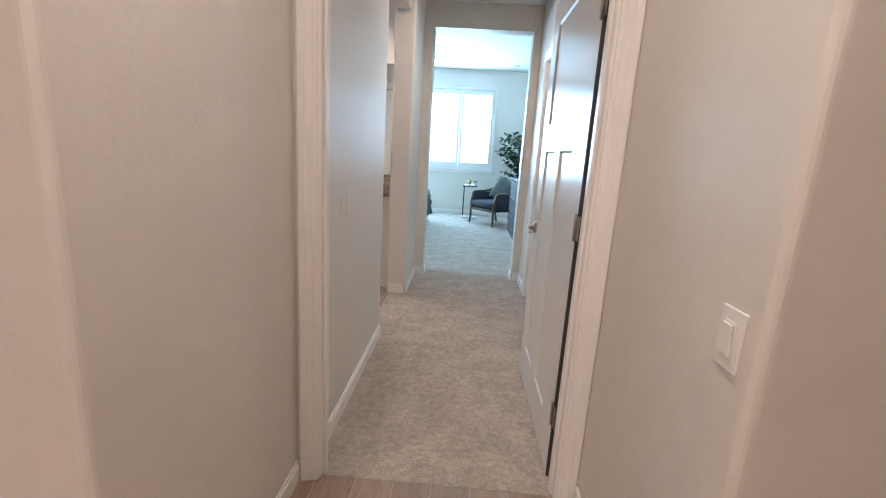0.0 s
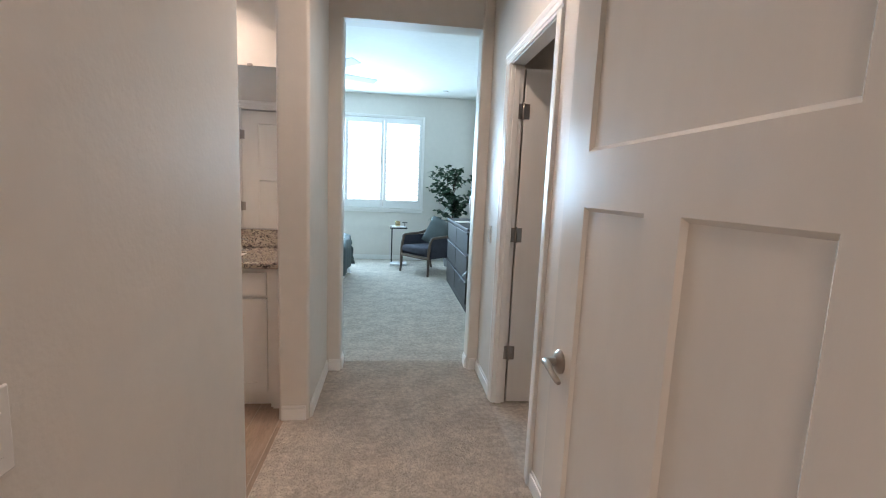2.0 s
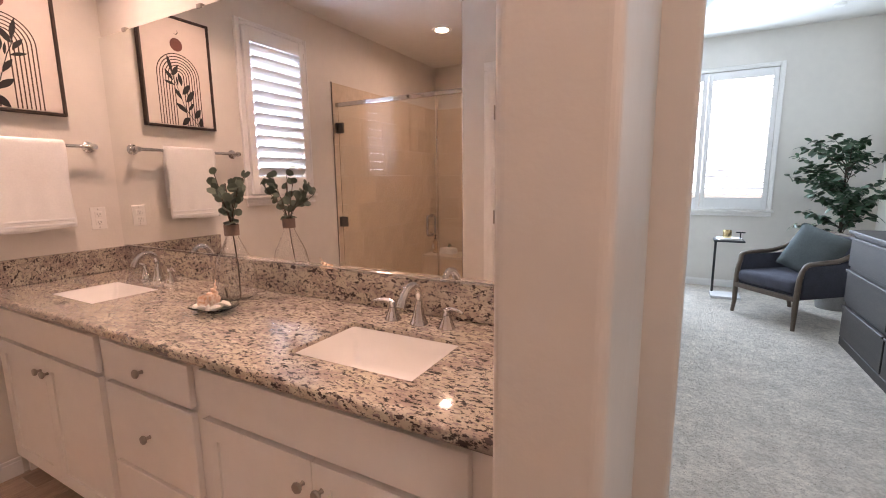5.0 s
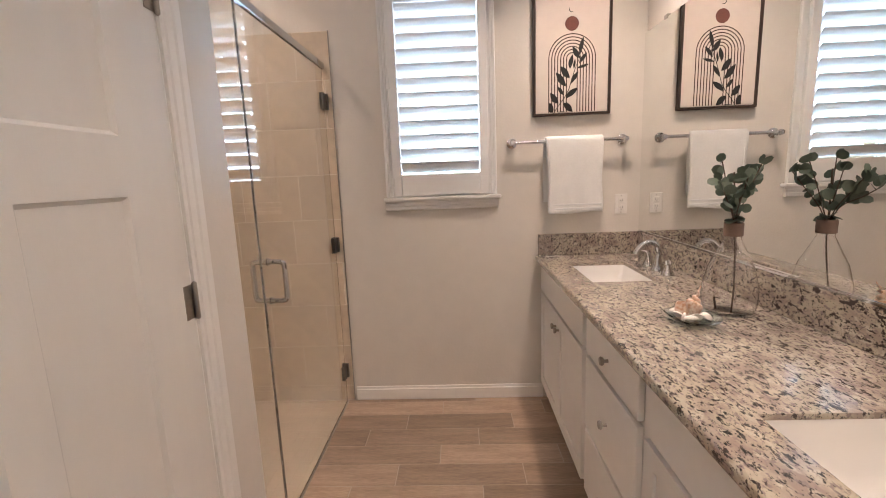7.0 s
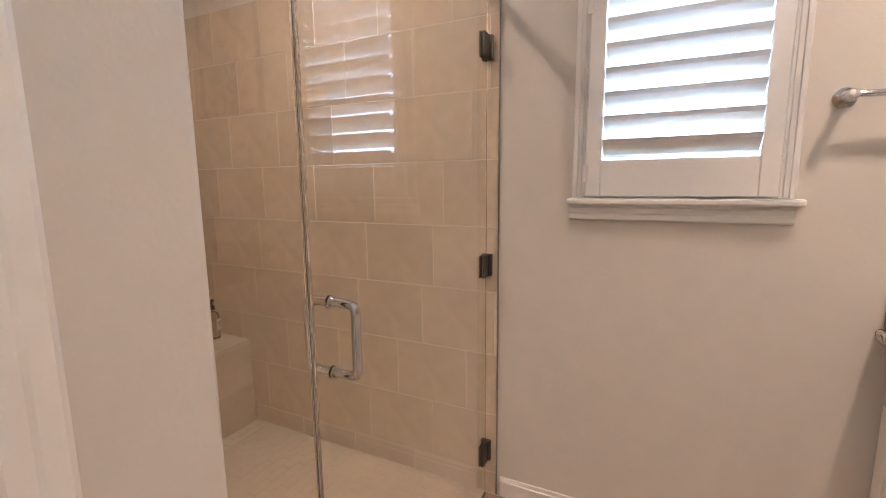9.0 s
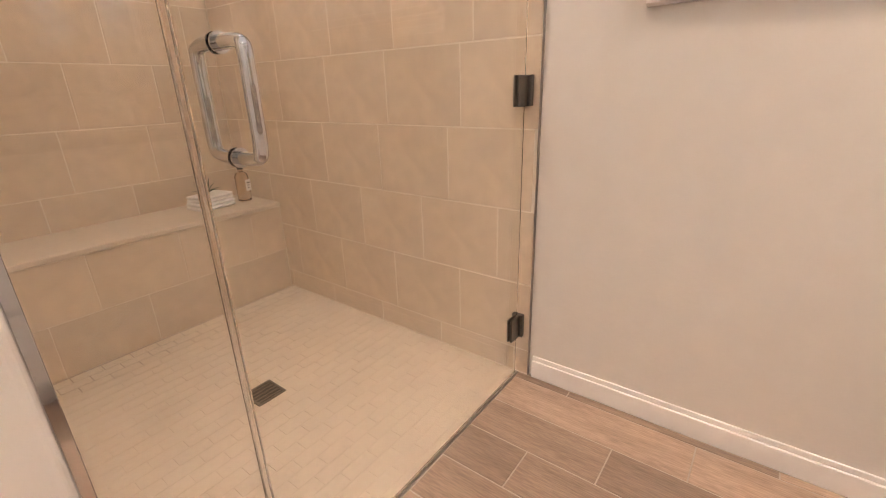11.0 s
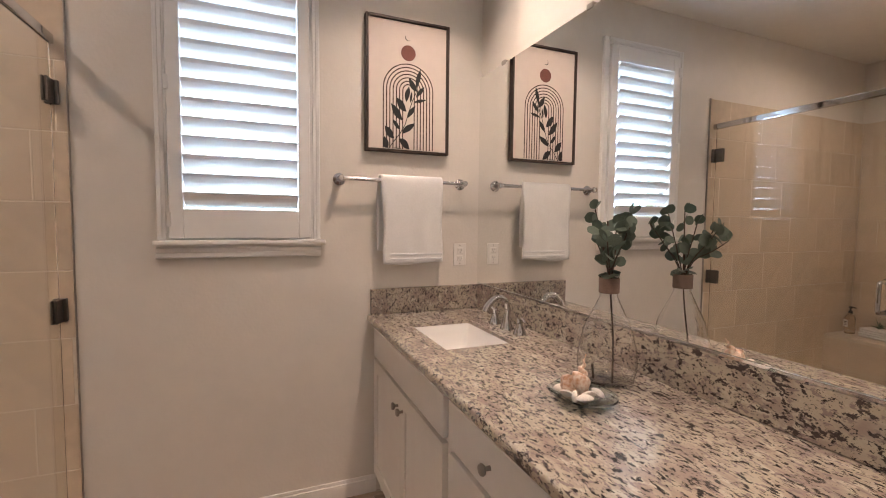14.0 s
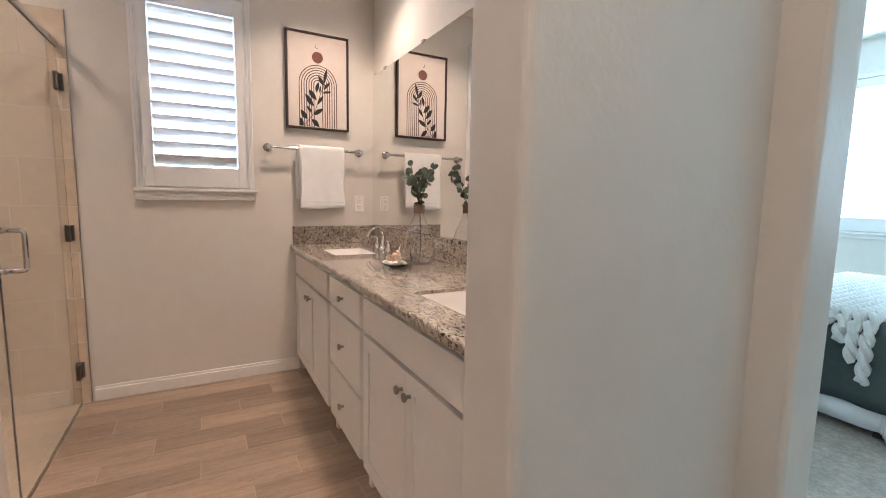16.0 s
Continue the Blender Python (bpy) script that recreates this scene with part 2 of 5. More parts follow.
def bx(bm, x0, x1, y0, y1, z0, z1, bev=0.0, seg=1):
    r = bmesh.ops.create_cube(bm, size=1, matrix=Matrix.LocRotScale(((x0 + x1) / 2, (y0 + y1) / 2, (z0 + z1) / 2), None, (x1 - x0, y1 - y0, z1 - z0)))
    if bev:
        es = list({e for v in r["verts"] for e in v.link_edges})
        bmesh.ops.bevel(bm, geom=es, offset=bev, segments=seg, affect="EDGES", profile=0.5, clamp_overlap=True)
    return bm


def box(*a, bev=0.0, seg=1):
    return bx(bmesh.new(), *a, bev=bev, seg=seg)


def holed(axis, c0, c1, u0, u1, z0, z1, a0, a1, b0, b1):
    """A flat slab from c0 to c1 along an axis, with one opening a0..a1 by b0..b1 through it."""
    bm = bmesh.new()

    def ring(c, u, v, w, x):
        return [bm.verts.new((c, p, q) if axis == "x" else (p, c, q)) for p, q in ((u, w), (v, w), (v, x), (u, x))]
    o0, o1 = ring(c0, u0, u1, z0, z1), ring(c1, u0, u1, z0, z1)
    i0, i1 = ring(c0, a0, a1, b0, b1), ring(c1, a0, a1, b0, b1)
    for k in range(4):
        j = (k + 1) % 4
        for p, q in ((o0, i0), (i1, o1), (i0, i1), (o1, o0)):
            bm.faces.new((p[k], p[j], q[j], q[k]))
    return bm


def prism(poly, z0, z1, corners=(), r=0.018):
    """A wall from its plan, with rounded vertical edges at the given corners."""
    bm = bmesh.new()
    f = bm.faces.new([bm.verts.new((x, y, z0)) for x, y in poly])
    ext = bmesh.ops.extrude_face_region(bm, geom=[f])
    bmesh.ops.translate(bm, verts=[v for v in ext["geom"] if isinstance(v, bmesh.types.BMVert)], vec=(0, 0, z1 - z0))
    bmesh.ops.recalc_face_normals(bm, faces=bm.faces)
    es = [e for e in bm.edges if abs(e.verts[0].co.z - e.verts[1].co.z) > 0.01
          and any(abs(e.verts[0].co.x - x) < 1e-3 and abs(e.verts[0].co.y - y) < 1e-3 for x, y in corners)]
    if es:
        bmesh.ops.bevel(bm, geom=es, offset=r, segments=5, affect="EDGES", profile=0.5)
    return bm


def lathe(profile, seg=32, at=(0, 0, 0), bm=None):
    bm = bm or bmesh.new()
    rings = []
    for r, z in profile:
        if r < 1e-5:
            rings.append([bm.verts.new((at[0], at[1], at[2] + z))])
        else:
            rings.append([bm.verts.new((at[0] + r * math.cos(2 * math.pi * i / seg), at[1] + r * math.sin(2 * math.pi * i / seg), at[2] + z)) for i in range(seg)])
    for a, b in zip(rings, rings[1:]):
        for i in range(seg):
            j = (i + 1) % seg
            if len(a) == 1 and len(b) > 1:
                bm.faces.new((a[0], b[j], b[i]))
            elif len(b) == 1 and len(a) > 1:
                bm.faces.new((a[i], a[j], b[0]))
            elif len(a) > 1:
                bm.faces.new((a[i], a[j], b[j], b[i]))
    return bm


def tube(pts, r, seg=12, bm=None, caps=True):
    """A round bar along points; r is one radius or one for each point."""
    bm = bm or bmesh.new()
    pts = [Vector(p) for p in pts]
    rs = r if isinstance(r, (list, tuple)) else [r] * len(pts)
    up = Vector((0, 0, 1))
    d0 = (pts[1] - pts[0]).normalized()
    u = d0.orthogonal().normalized() if abs(d0.dot(up)) > 0.95 else (up - d0 * up.dot(d0)).normalized()
    rings = []
    for i, p in enumerate(pts):
        d = (pts[min(i + 1, len(pts) - 1)] - pts[max(i - 1, 0)]).normalized()
        u = (u - d * u.dot(d)).normalized()
        v = d.cross(u)
        rings.append([bm.verts.new(p + rs[i] * (math.cos(2 * math.pi * k / seg) * u + math.sin(2 * math.pi * k / seg) * v)) for k in range(seg)])
    for a, b in zip(rings, rings[1:]):
        for i in range(seg):
            j = (i + 1) % seg
            bm.faces.new((a[i], a[j], b[j], b[i]))
    if caps:
        bm.faces.new(rings[0][::-1])
        bm.faces.new(rings[-1])
    return bm


def smooth_path(pts, n=6):
    """A rounded line through points (Catmull-Rom)."""
    p = [Vector(q) for q in pts]
    p = [2 * p[0] - p[1], *p, 2 * p[-1] - p[-2]]
    out = []
    for i in range(1, len(p) - 2):
        for k in range(n):
            t = k / n
            out.append(0.5 * (2 * p[i] + (p[i + 1] - p[i - 1]) * t + (2 * p[i - 1] - 5 * p[i] + 4 * p[i + 1] - p[i + 2]) * t * t + (3 * p[i] - p[i - 1] - 3 * p[i + 1] + p[i + 2]) * t ** 3))
    out.append(p[-2])
    return out


def mesh(bm, name, material, smooth=False):
    me = bpy.data.meshes.new(name)
    bmesh.ops.recalc_face_normals(bm, faces=bm.faces)
    bm.to_mesh(me)
    bm.free()
    me.materials.append(material)
    if smooth:
        me.shade_smooth()
        me.set_sharp_from_angle(angle=radians(40))
    return me


def part(name, bm, material, parent=None, label="", smooth=False, m=None):
    """Link a bmesh as one mesh object under a thing or a part."""
    ob = new(name, mesh(bm, name, material, smooth) if isinstance(bm, bmesh.types.BMesh) else bm)
    if parent:
        ob.parent = parent
    if m is not None:
        ob.matrix_basis = m
    if label:
        ob["label"] = label
    return ob


def thing(name, label, category, m=None, group="", kind=""):
    ob = new(name)
    ob.empty_display_size = 0.05
    if m is not None:
        ob.matrix_basis = m
    return tagged(ob, label, category, group, kind)


def structure(name, bm, material, label, category, smooth=False):
    return tagged(part(name, bm, material, smooth=smooth), label, category, "", "structure")

# ---- large structure ----
H, HB = 2.73, 3.05
WX, MY, SY = -2.46, 5.226, 3.45      # far bath wall, mirror wall, wall beside the shower

structure("ground", box(-60, 60, -60, 60, -0.35, -0.30), GROUT, "pale ground outside, below the floors", "ground")
structure("subfloor", box(-4.2, 3.2, -3.2, 10.8, -0.30, -0.02), GROUT, "grey screed under the floors", "floor")
carpet = structure("carpet_floor", box(0.065, 1.425, 2.13, 5.38, -0.02, 0.0), CARPET, "beige cut-pile carpet in the hall", "carpet")
structure("carpet_closet", box(1.425, 2.9, 3.2, 5.2, -0.02, -0.001), CARPET, "beige cut-pile carpet in the closet", "carpet")
structure("carpet_bedroom", box(-2.5, 2.2, 5.38, 10.43, -0.02, 0.0), CARPET, "beige cut-pile carpet across the bedroom", "carpet")

# entry passage and doorway
structure("wall_entry_left", prism([(0.125, 1.208), (0.125, 2.105), (0.20, 2.105), (0.20, 2.2), (0.005, 2.2), (0.005, 1.328), (-3.0, 1.328), (-3.0, 1.208)], 0, H, [(0.125, 1.208)], 0.022), PAINT, "cream painted wall beside the bedroom passage", "wall")
structure("wall_entry_right", prism([(1.222, 1.31), (1.222, 2.105), (1.158, 2.105), (1.158, 2.2), (3.2, 2.2), (3.2, 1.31)], 0, H, [(1.222, 1.31)], 0.022), PAINT, "cream painted wall with a light switch", "wall")
structure("wall_entry_head", box(0.20, 1.158, 2.105, 2.2, 2.14, H), PAINT, "cream painted wall over the entry door", "wall")
structure("wall_living_west", box(-3.12, -3.0, -3.2, 1.328, 0, H), PAINT, "cream painted wall", "wall")
structure("wall_living_south", box(-3.0, 3.2, -3.2, -3.08, 0, H), PAINT, "cream painted wall", "wall")
structure("wall_living_east", box(3.2, 3.32, -3.2, 2.13, 0, H), PAINT, "cream painted wall", "wall")
# hall
structure("wall_hall_left", prism([(0.166, 2.2), (0.166, 3.55), (0.06, 3.55), (0.06, SY), (0.02, SY), (0.02, SY - 0.1), (0.06, SY - 0.1), (0.06, 2.2)], 0, H, [(0.166, 3.55), (0.06, 3.55)]), PAINT, "cream painted hall wall with a light switch", "wall")
structure("wall_hall_right_near", box(1.345, 1.425, 2.2, 3.93, 0, H), PAINT, "cream painted hall wall", "wall")
structure("wall_hall_right_far", prism([(1.345, 4.70), (1.345, 5.22), (1.425, 5.22), (1.425, 4.70)], 0, H), PAINT, "cream painted hall wall", "wall")
structure("wall_hall_right_head", box(1.345, 1.425, 3.93, 4.70, 2.14, H), PAINT, "cream painted wall over the closet door", "wall")
structure("wall_pillar", prism([(0.035, 4.52), (0.210, 4.52), (0.210, MY), (0.035, MY)], 0, H, [(0.035, 4.52), (0.210, 4.52)], 0.02), PAINT, "cream painted wall end with rounded corners", "wall")
structure("wall_bath_opening_head", box(0.045, 0.166, 3.551, 4.52, 2.44, H), PAINT, "cream painted beam over the bathroom opening", "wall")
# bedroom opening wall, split so that the opening goes through
structure("wall_bedroom_south_left", prism([(-2.5, MY), (0.308, MY), (0.308, 5.38), (-2.5, 5.38)], 0, HB, [(0.308, MY), (0.308, 5.38)]), PAINT, "cream painted wall between bath and bedroom", "wall")
structure("wall_bedroom_south_right", prism([(1.265, MY), (2.9, MY), (2.9, 5.38), (1.265, 5.38)], 0, HB, [(1.265, MY), (1.265, 5.38)]), PAINT, "cream painted wall beside the bedroom opening", "wall")
structure("wall_bedroom_south_head", box(0.290, 1.265, MY, 5.38, 2.495, HB), PAINT, "cream painted wall over the bedroom opening", "wall")
structure("wall_bedroom_east", box(2.2, 2.32, 5.38, 10.43, 0, HB), PAINT, "cream painted bedroom wall", "wall")
structure("wall_bedroom_west", box(-2.62, -2.5, 5.38, 10.55, 0, HB), PAINT, "cream painted bedroom wall", "wall")
BWX0, BWX1, BWZ0, BWZ1 = -2.33, 1.20, 0.98, 2.64
bm = holed("y", 10.43, 10.55, -2.5, 2.32, 0, HB, BWX0, BWX1, BWZ0, BWZ1)
structure("wall_bedroom_north", bm, PAINT, "cream painted bedroom wall with a wide window", "wall")
# closet
bm = box(2.9, 3.0, 3.2, MY, 0, H)
bx(bm, 1.425, 2.9, 3.1, 3.2, 0, H)
structure("wall_closet", bm, PAINT, "cream painted closet walls", "wall")
# bath
BW = (3.757, 4.355, 1.29, 2.47)
bm = holed("x", WX - 0.14, WX, 1.5, MY, 0, H, *BW)
structure("wall_bath_west", bm, PAINT, "cream painted bathroom wall with a shuttered window", "wall")
structure("wall_bath_south", prism([(-1.195, 1.5), (-1.195, SY), (-0.945, SY), (-0.945, SY - 0.1), (-1.08, SY - 0.1), (-1.08, 1.5)], 0, H, [(-1.195, SY)], 0.012), PAINT, "cream painted wall end beside the shower", "wall")
structure("wall_bath_south_head", box(-0.945, 0.02, SY - 0.1, SY, 2.14, H), PAINT, "cream painted wall over a bathroom door", "wall")
structure("wall_shower_south", box(WX, -1.195, 1.5, 1.588, 0, H), PAINT, "cream painted wall above the shower tile", "wall")
structure("wall_toilet_room", box(-1.08, 0.004, 2.13, 2.2, 0, H), PAINT, "cream painted wall", "wall")
# ceilings
structure("ceiling_hall", box(-3.12, 3.2, -3.2, MY, H, H + 0.1), CEIL, "white textured ceiling", "ceiling")
structure("ceiling_bedroom", box(-2.62, 2.32, 5.38, 10.55, HB, HB + 0.1), CEIL, "white bedroom ceiling", "ceiling")
structure("backdrop", box(-40, 40, 60, 60.2, -1, 45), BACKDROP, "bright hazy distance outside the bedroom window", "backdrop")
structure("backdrop_west", box(-60.2, -60, -30, 40, -1, 45), GLARE, "bright hazy distance outside the bathroom window", "backdrop")


def moulded(bm, x0, x1, y0, y1, z0, z1, out, t=0.012):
    """A baseboard run with a thin stepped top, proud of the wall on the side that out names."""
    bx(bm, x0, x1, y0, y1, z0, z1 - 0.018, bev=0.002)
    s = t * 0.45
    a = [x0, x1, y0, y1]
    if out == "+x":
        a[1] -= s
    elif out == "-x":
        a[0] += s
    elif out == "+y":
        a[3] -= s
    else:
        a[2] += s
    bx(bm, *a, z1 - 0.0185, z1, bev=0.003, seg=2)


def baseboard(runs):
    for i, (x0, x1, y0, y1, out) in enumerate(runs):
        b = bmesh.new()
        moulded(b, x0, x1, y0, y1, 0, 0.089, out)
        structure("baseboard", b, TRIM, "white painted baseboard along the wall", "baseboard")


T = 0.013
baseboard([(0.166, 0.166 + T, 2.225, 3.53, "+x"), (0.078, 0.148, 3.55, 3.55 + T, "+y"), (1.345 - T, 1.345, 2.225, 3.86, "-x"), (1.345 - T, 1.345, 4.775, MY - T, "-x"),
           (0.053, 0.192, 4.52 - T, 4.52, "-y"), (0.210, 0.210 + T, 4.54, MY - T, "+x"), (0.210 + T, 0.308, MY - T, MY, "-y"),
           (1.283, 1.345 - T, MY - T, MY, "-y"), (0.308, 0.308 + T, 5.245, 5.36, "+x"), (1.265 - T, 1.265, 5.245, 5.36, "-x"),
           (0.125, 0.125 + T, 1.23, 2.085, "+x"), (1.222 - T, 1.222, 1.332, 2.085, "-x"),
           (WX, WX + T, SY + 0.012, 4.652, "+x"), (-1.175, -1.03, SY, SY + T, "+y"),
           (-2.5, 2.2, 10.43 - T, 10.43, "-y"), (2.2 - T, 2.2, 5.38, 10.41, "-x"), (-2.5, 0.308, 5.38, 5.38 + T, "+y"), (1.28, 2.18, 5.38, 5.38 + T, "+y")])


def casing_profile(bm, a, b, across, face, t=0.016, w=0.07):
    """A stepped casing strip: a and b are the ends of its inner edge, across points outward in the wall's plane, face out of the wall."""
    a, b, across, face = Vector(a), Vector(b), Vector(across), Vector(face)
    prof = [(0, 0), (0, t * 0.55), (w * 0.18, t * 0.6), (w * 0.24, t * 0.85), (w * 0.55, t * 0.9), (w * 0.62, t * 1.15), (w * 0.9, t * 1.25), (w, t), (w, 0)]
    d = (b - a).normalized()
    # mitred ends where a casing meets another
    ring0 = [bm.verts.new(a + across * u + face * v) for u, v in prof]
    ring1 = [bm.verts.new(b + across * u + face * v) for u, v in prof]
    n = len(prof)
    for i in range(n):
        j = (i + 1) % n
        bm.faces.new((ring0[i], ring0[j], ring1[j], ring1[i]))
    bm.faces.new(ring0)
    bm.faces.new(ring1[::-1])


def casing(name, c0, c1, top, axis, plane, out, w=0.07, sides="lr"):
    """The casing round a door opening from c0 to c1 along an axis, on a wall's plane."""
    def p(c, z):
        return (c, plane, z) if axis == "x" else (plane, c, z)
    ax = Vector((1, 0, 0)) if axis == "x" else Vector((0, 1, 0))
    f = Vector((0, out, 0)) if axis == "x" else Vector((out, 0, 0))
    t = thing(name, "white painted stepped door casing", "trim", kind="structure")
    for s, c, sg in (("l", c0, -1), ("r", c1, 1)):
        if s in sides:
            b = bmesh.new()
            casing_profile(b, p(c, 0), p(c, top), ax * sg, f, w=w)
            part("casing_leg", b, TRIM, t)
    b = bmesh.new()
    e0, e1 = (c0 - w if "l" in sides else c0), (c1 + w if "r" in sides else c1)
    casing_profile(b, p(e0, top + 0.0006), p(e1, top + 0.0006), (0, 0, 1), f, w=w)
    part("casing_head", b, TRIM, t)
    return t


def jamb(name, c0, c1, top, axis, w0, w1):
    """The lining of a door opening with its stop."""
    t = thing(name, "white painted door jamb", "trim", kind="structure")
    mid = (w0 + w1) / 2
    for c, d in ((c0, 0.018), (c1, -0.018)):
        lo, hi = min(c, c + d), max(c, c + d)
        so = (lo + d, hi + d * 0.6) if d > 0 else (lo + d * 0.6, hi + d)
        a = (lo, hi, w0, w1) if axis == "x" else (w0, w1, lo, hi)
        part("jamb_leg", box(*a, 0, top, bev=0.002), TRIM, t)
        s0, s1 = (hi, hi + 0.011) if d > 0 else (lo - 0.011, lo)
        a = (s0, s1, mid - 0.02, mid + 0.015) if axis == "x" else (mid - 0.02, mid + 0.015, s0, s1)
        part("stop", box(*a, 0, top - 0.02, bev=0.002), TRIM, t)
    a = (c0 + 0.018, c1 - 0.018, w0, w1) if axis == "x" else (w0, w1, c0 + 0.018, c1 - 0.018)
    part("jamb_head", box(*a, top - 0.018, top, bev=0.002), TRIM, t)
    return t


def door(name, label, m, w, stile, mull, h=2.105, lever=0, hinges=True, hz=(0.30, 1.06, 1.83), rail=(1.37, 1.49), far=None):
    """A three-panel door from its hinge edge at 0 to w along x, its face towards -y at y 0. lever: 1 where it has lever handles."""
    d = thing(name, label, "door", m, kind="structure")
    th = 0.035
    far = far or stile
    lw = (w - stile - far - mull) / 2
    z = (0.012, 0.20, rail[0], rail[1], h - 0.125, h)
    frame_bm = box(0, stile, 0, th, z[0], z[5])
    bx(frame_bm, w - far, w, 0, th, z[0], z[5])
    bx(frame_bm, stile, w - far, 0, th, z[0], z[1])
    bx(frame_bm, stile, w - far, 0, th, z[2], z[3])
    bx(frame_bm, stile, w - far, 0, th, z[4], z[5])
    bx(frame_bm, stile + lw, stile + lw + mull, 0, th, z[1], z[2])
    bmesh.ops.remove_doubles(frame_bm, verts=frame_bm.verts, dist=1e-5)
    part("door_frame", frame_bm, DOOR, d)
    for x0, x1, a, b in ((stile, w - far, z[3], z[4]), (stile, stile + lw, z[1], z[2]), (stile + lw + mull, w - far, z[1], z[2])):
        pb = box(x0, x1, 0.009, th - 0.009, a, b)
        for s in (0, 1):            # sloped sticking round the panel
            y0, y1 = (0.0, 0.009) if s == 0 else (th, th - 0.009)
            o = [(x0, a), (x1, a), (x1, b), (x0, b)]
            i = [(x0 + 0.009, a + 0.009), (x1 - 0.009, a + 0.009), (x1 - 0.009, b - 0.009), (x0 + 0.009, b - 0.009)]
            ov = [pb.verts.new((x, y0, zz)) for x, zz in o]
            iv = [pb.verts.new((x, y1, zz)) for x, zz in i]
            for k in range(4):
                pb.faces.new((ov[k], ov[(k + 1) % 4], iv[(k + 1) % 4], iv[k]))
        part("door_panel", pb, DOOR, d)
    if hinges:
        for zc in hz:
            hb = lathe([(0, -0.052), (0.004, -0.05), (0.0065, -0.047), (0.0065, 0.047), (0.004, 0.05), (0, 0.052)], 12, (-0.005, -0.006, zc))
            bx(hb, 0.0, 0.034, -0.0022, 0.0, zc - 0.045, zc + 0.045, bev=0.001)
            bx(hb, -0.046, -0.010, -0.0022, 0.0, zc - 0.045, zc + 0.045, bev=0.001)
            part("hinge", hb, NICKEL, d, "brushed nickel butt hinge", smooth=True)
    if lever:
        for s in (-1, 1):
            y = 0 if s < 0 else th
            hb = lathe([(0, 0), (0.033, 0), (0.033, 0.006), (0.026, 0.013), (0.012, 0.016), (0.012, 0.045), (0, 0.047)], 24)
            bmesh.ops.rotate(hb, verts=hb.verts, cent=(0, 0, 0), matrix=Matrix.Rotation(radians(90 if s < 0 else -90), 3, "X"))
            bmesh.ops.translate(hb, verts=hb.verts, vec=(w - 0.065, y, 0.915))
            yy = y + s * 0.043
            tube(smooth_path([(w - 0.062, yy, 0.915), (w - 0.09, yy + s * 0.004, 0.919), (w - 0.13, yy + s * 0.006, 0.911), (w - 0.17, yy + s * 0.002, 0.901)], 4),
                 [0.011] + [0.010] * 6 + [0.0085] * 5 + [0.006], 10, hb)
            part("lever_handle", hb, NICKEL, d, "satin nickel lever handle", smooth=True)
    return d


# entry door, swung open against the hall wall
dj = jamb("door_jamb_1", 0.20, 1.158, 2.14, "x", 2.105, 2.2)
# dark strip added to stand for the deep shade between door edge and jamb
part("gap_shade_strip", box(1.131, 1.158, 2.2225, 2.2335, 0.012, 2.10, bev=0.002), GAP_SHADE, dj, "dark strip added for the shade in the gap beside the hinges")
casing("trim_1", 0.208, 1.15, 2.13, "x", 2.105, -1, 0.07)
casing("trim_2", 0.208, 1.15, 2.13, "x", 2.2, 1, 0.075)
door("door_1", "white three-panel door standing open along the hall", pose(1.132, 2.235, 0, 0, 0, 90) @ Matrix.Diagonal((1, -1, 1, 1)), 0.965, 0.20, 0.108, lever=1, far=0.133, hz=(0.297, 1.062, 1.82), rail=(1.343, 1.478))
sp = thing("strike_plate", "satin nickel strike plate on the door jamb", "strike plate", pose(0.218, 2.165, 0.915))
spb = holed("x", 0.0, 0.0016, -0.014, 0.014, -0.029, 0.029, -0.006, 0.006, -0.012, 0.012)
part("plate", spb, NICKEL, sp)
part("lip", box(0.0, 0.002, 0.014, 0.020, -0.018, 0.018, bev=0.0005), NICKEL, sp)
# closet door, open into the closet
jamb("door_jamb_2", 3.93, 4.70, 2.14, "y", 1.345, 1.425)
casing("trim_3", 3.942, 4.688, 2.13, "y", 1.345, -1, 0.075)
door("door_2", "white three-panel closet door standing open", pose(1.436, 4.676, 0, 0, 0, -2), 0.76, 0.16, 0.10, hz=(0.345, 1.11, 1.856), rail=(1.38, 1.508))
# bathroom side door, shut
jamb("door_jamb_3", -0.945, 0.02, 2.14, "x", SY - 0.1, SY)
casing("trim_4", -0.933, 0.01, 2.13, "x", SY, 1, 0.075, sides="l")
door("door_3", "white three-panel door, shut, in the bathroom", pose(-0.925, SY + 0.002, 0) @ Matrix.Diagonal((1, -1, 1, 1)), 0.925, 0.17, 0.09, hz=(0.30, 1.11, 1.86), rail=(1.39, 1.517))


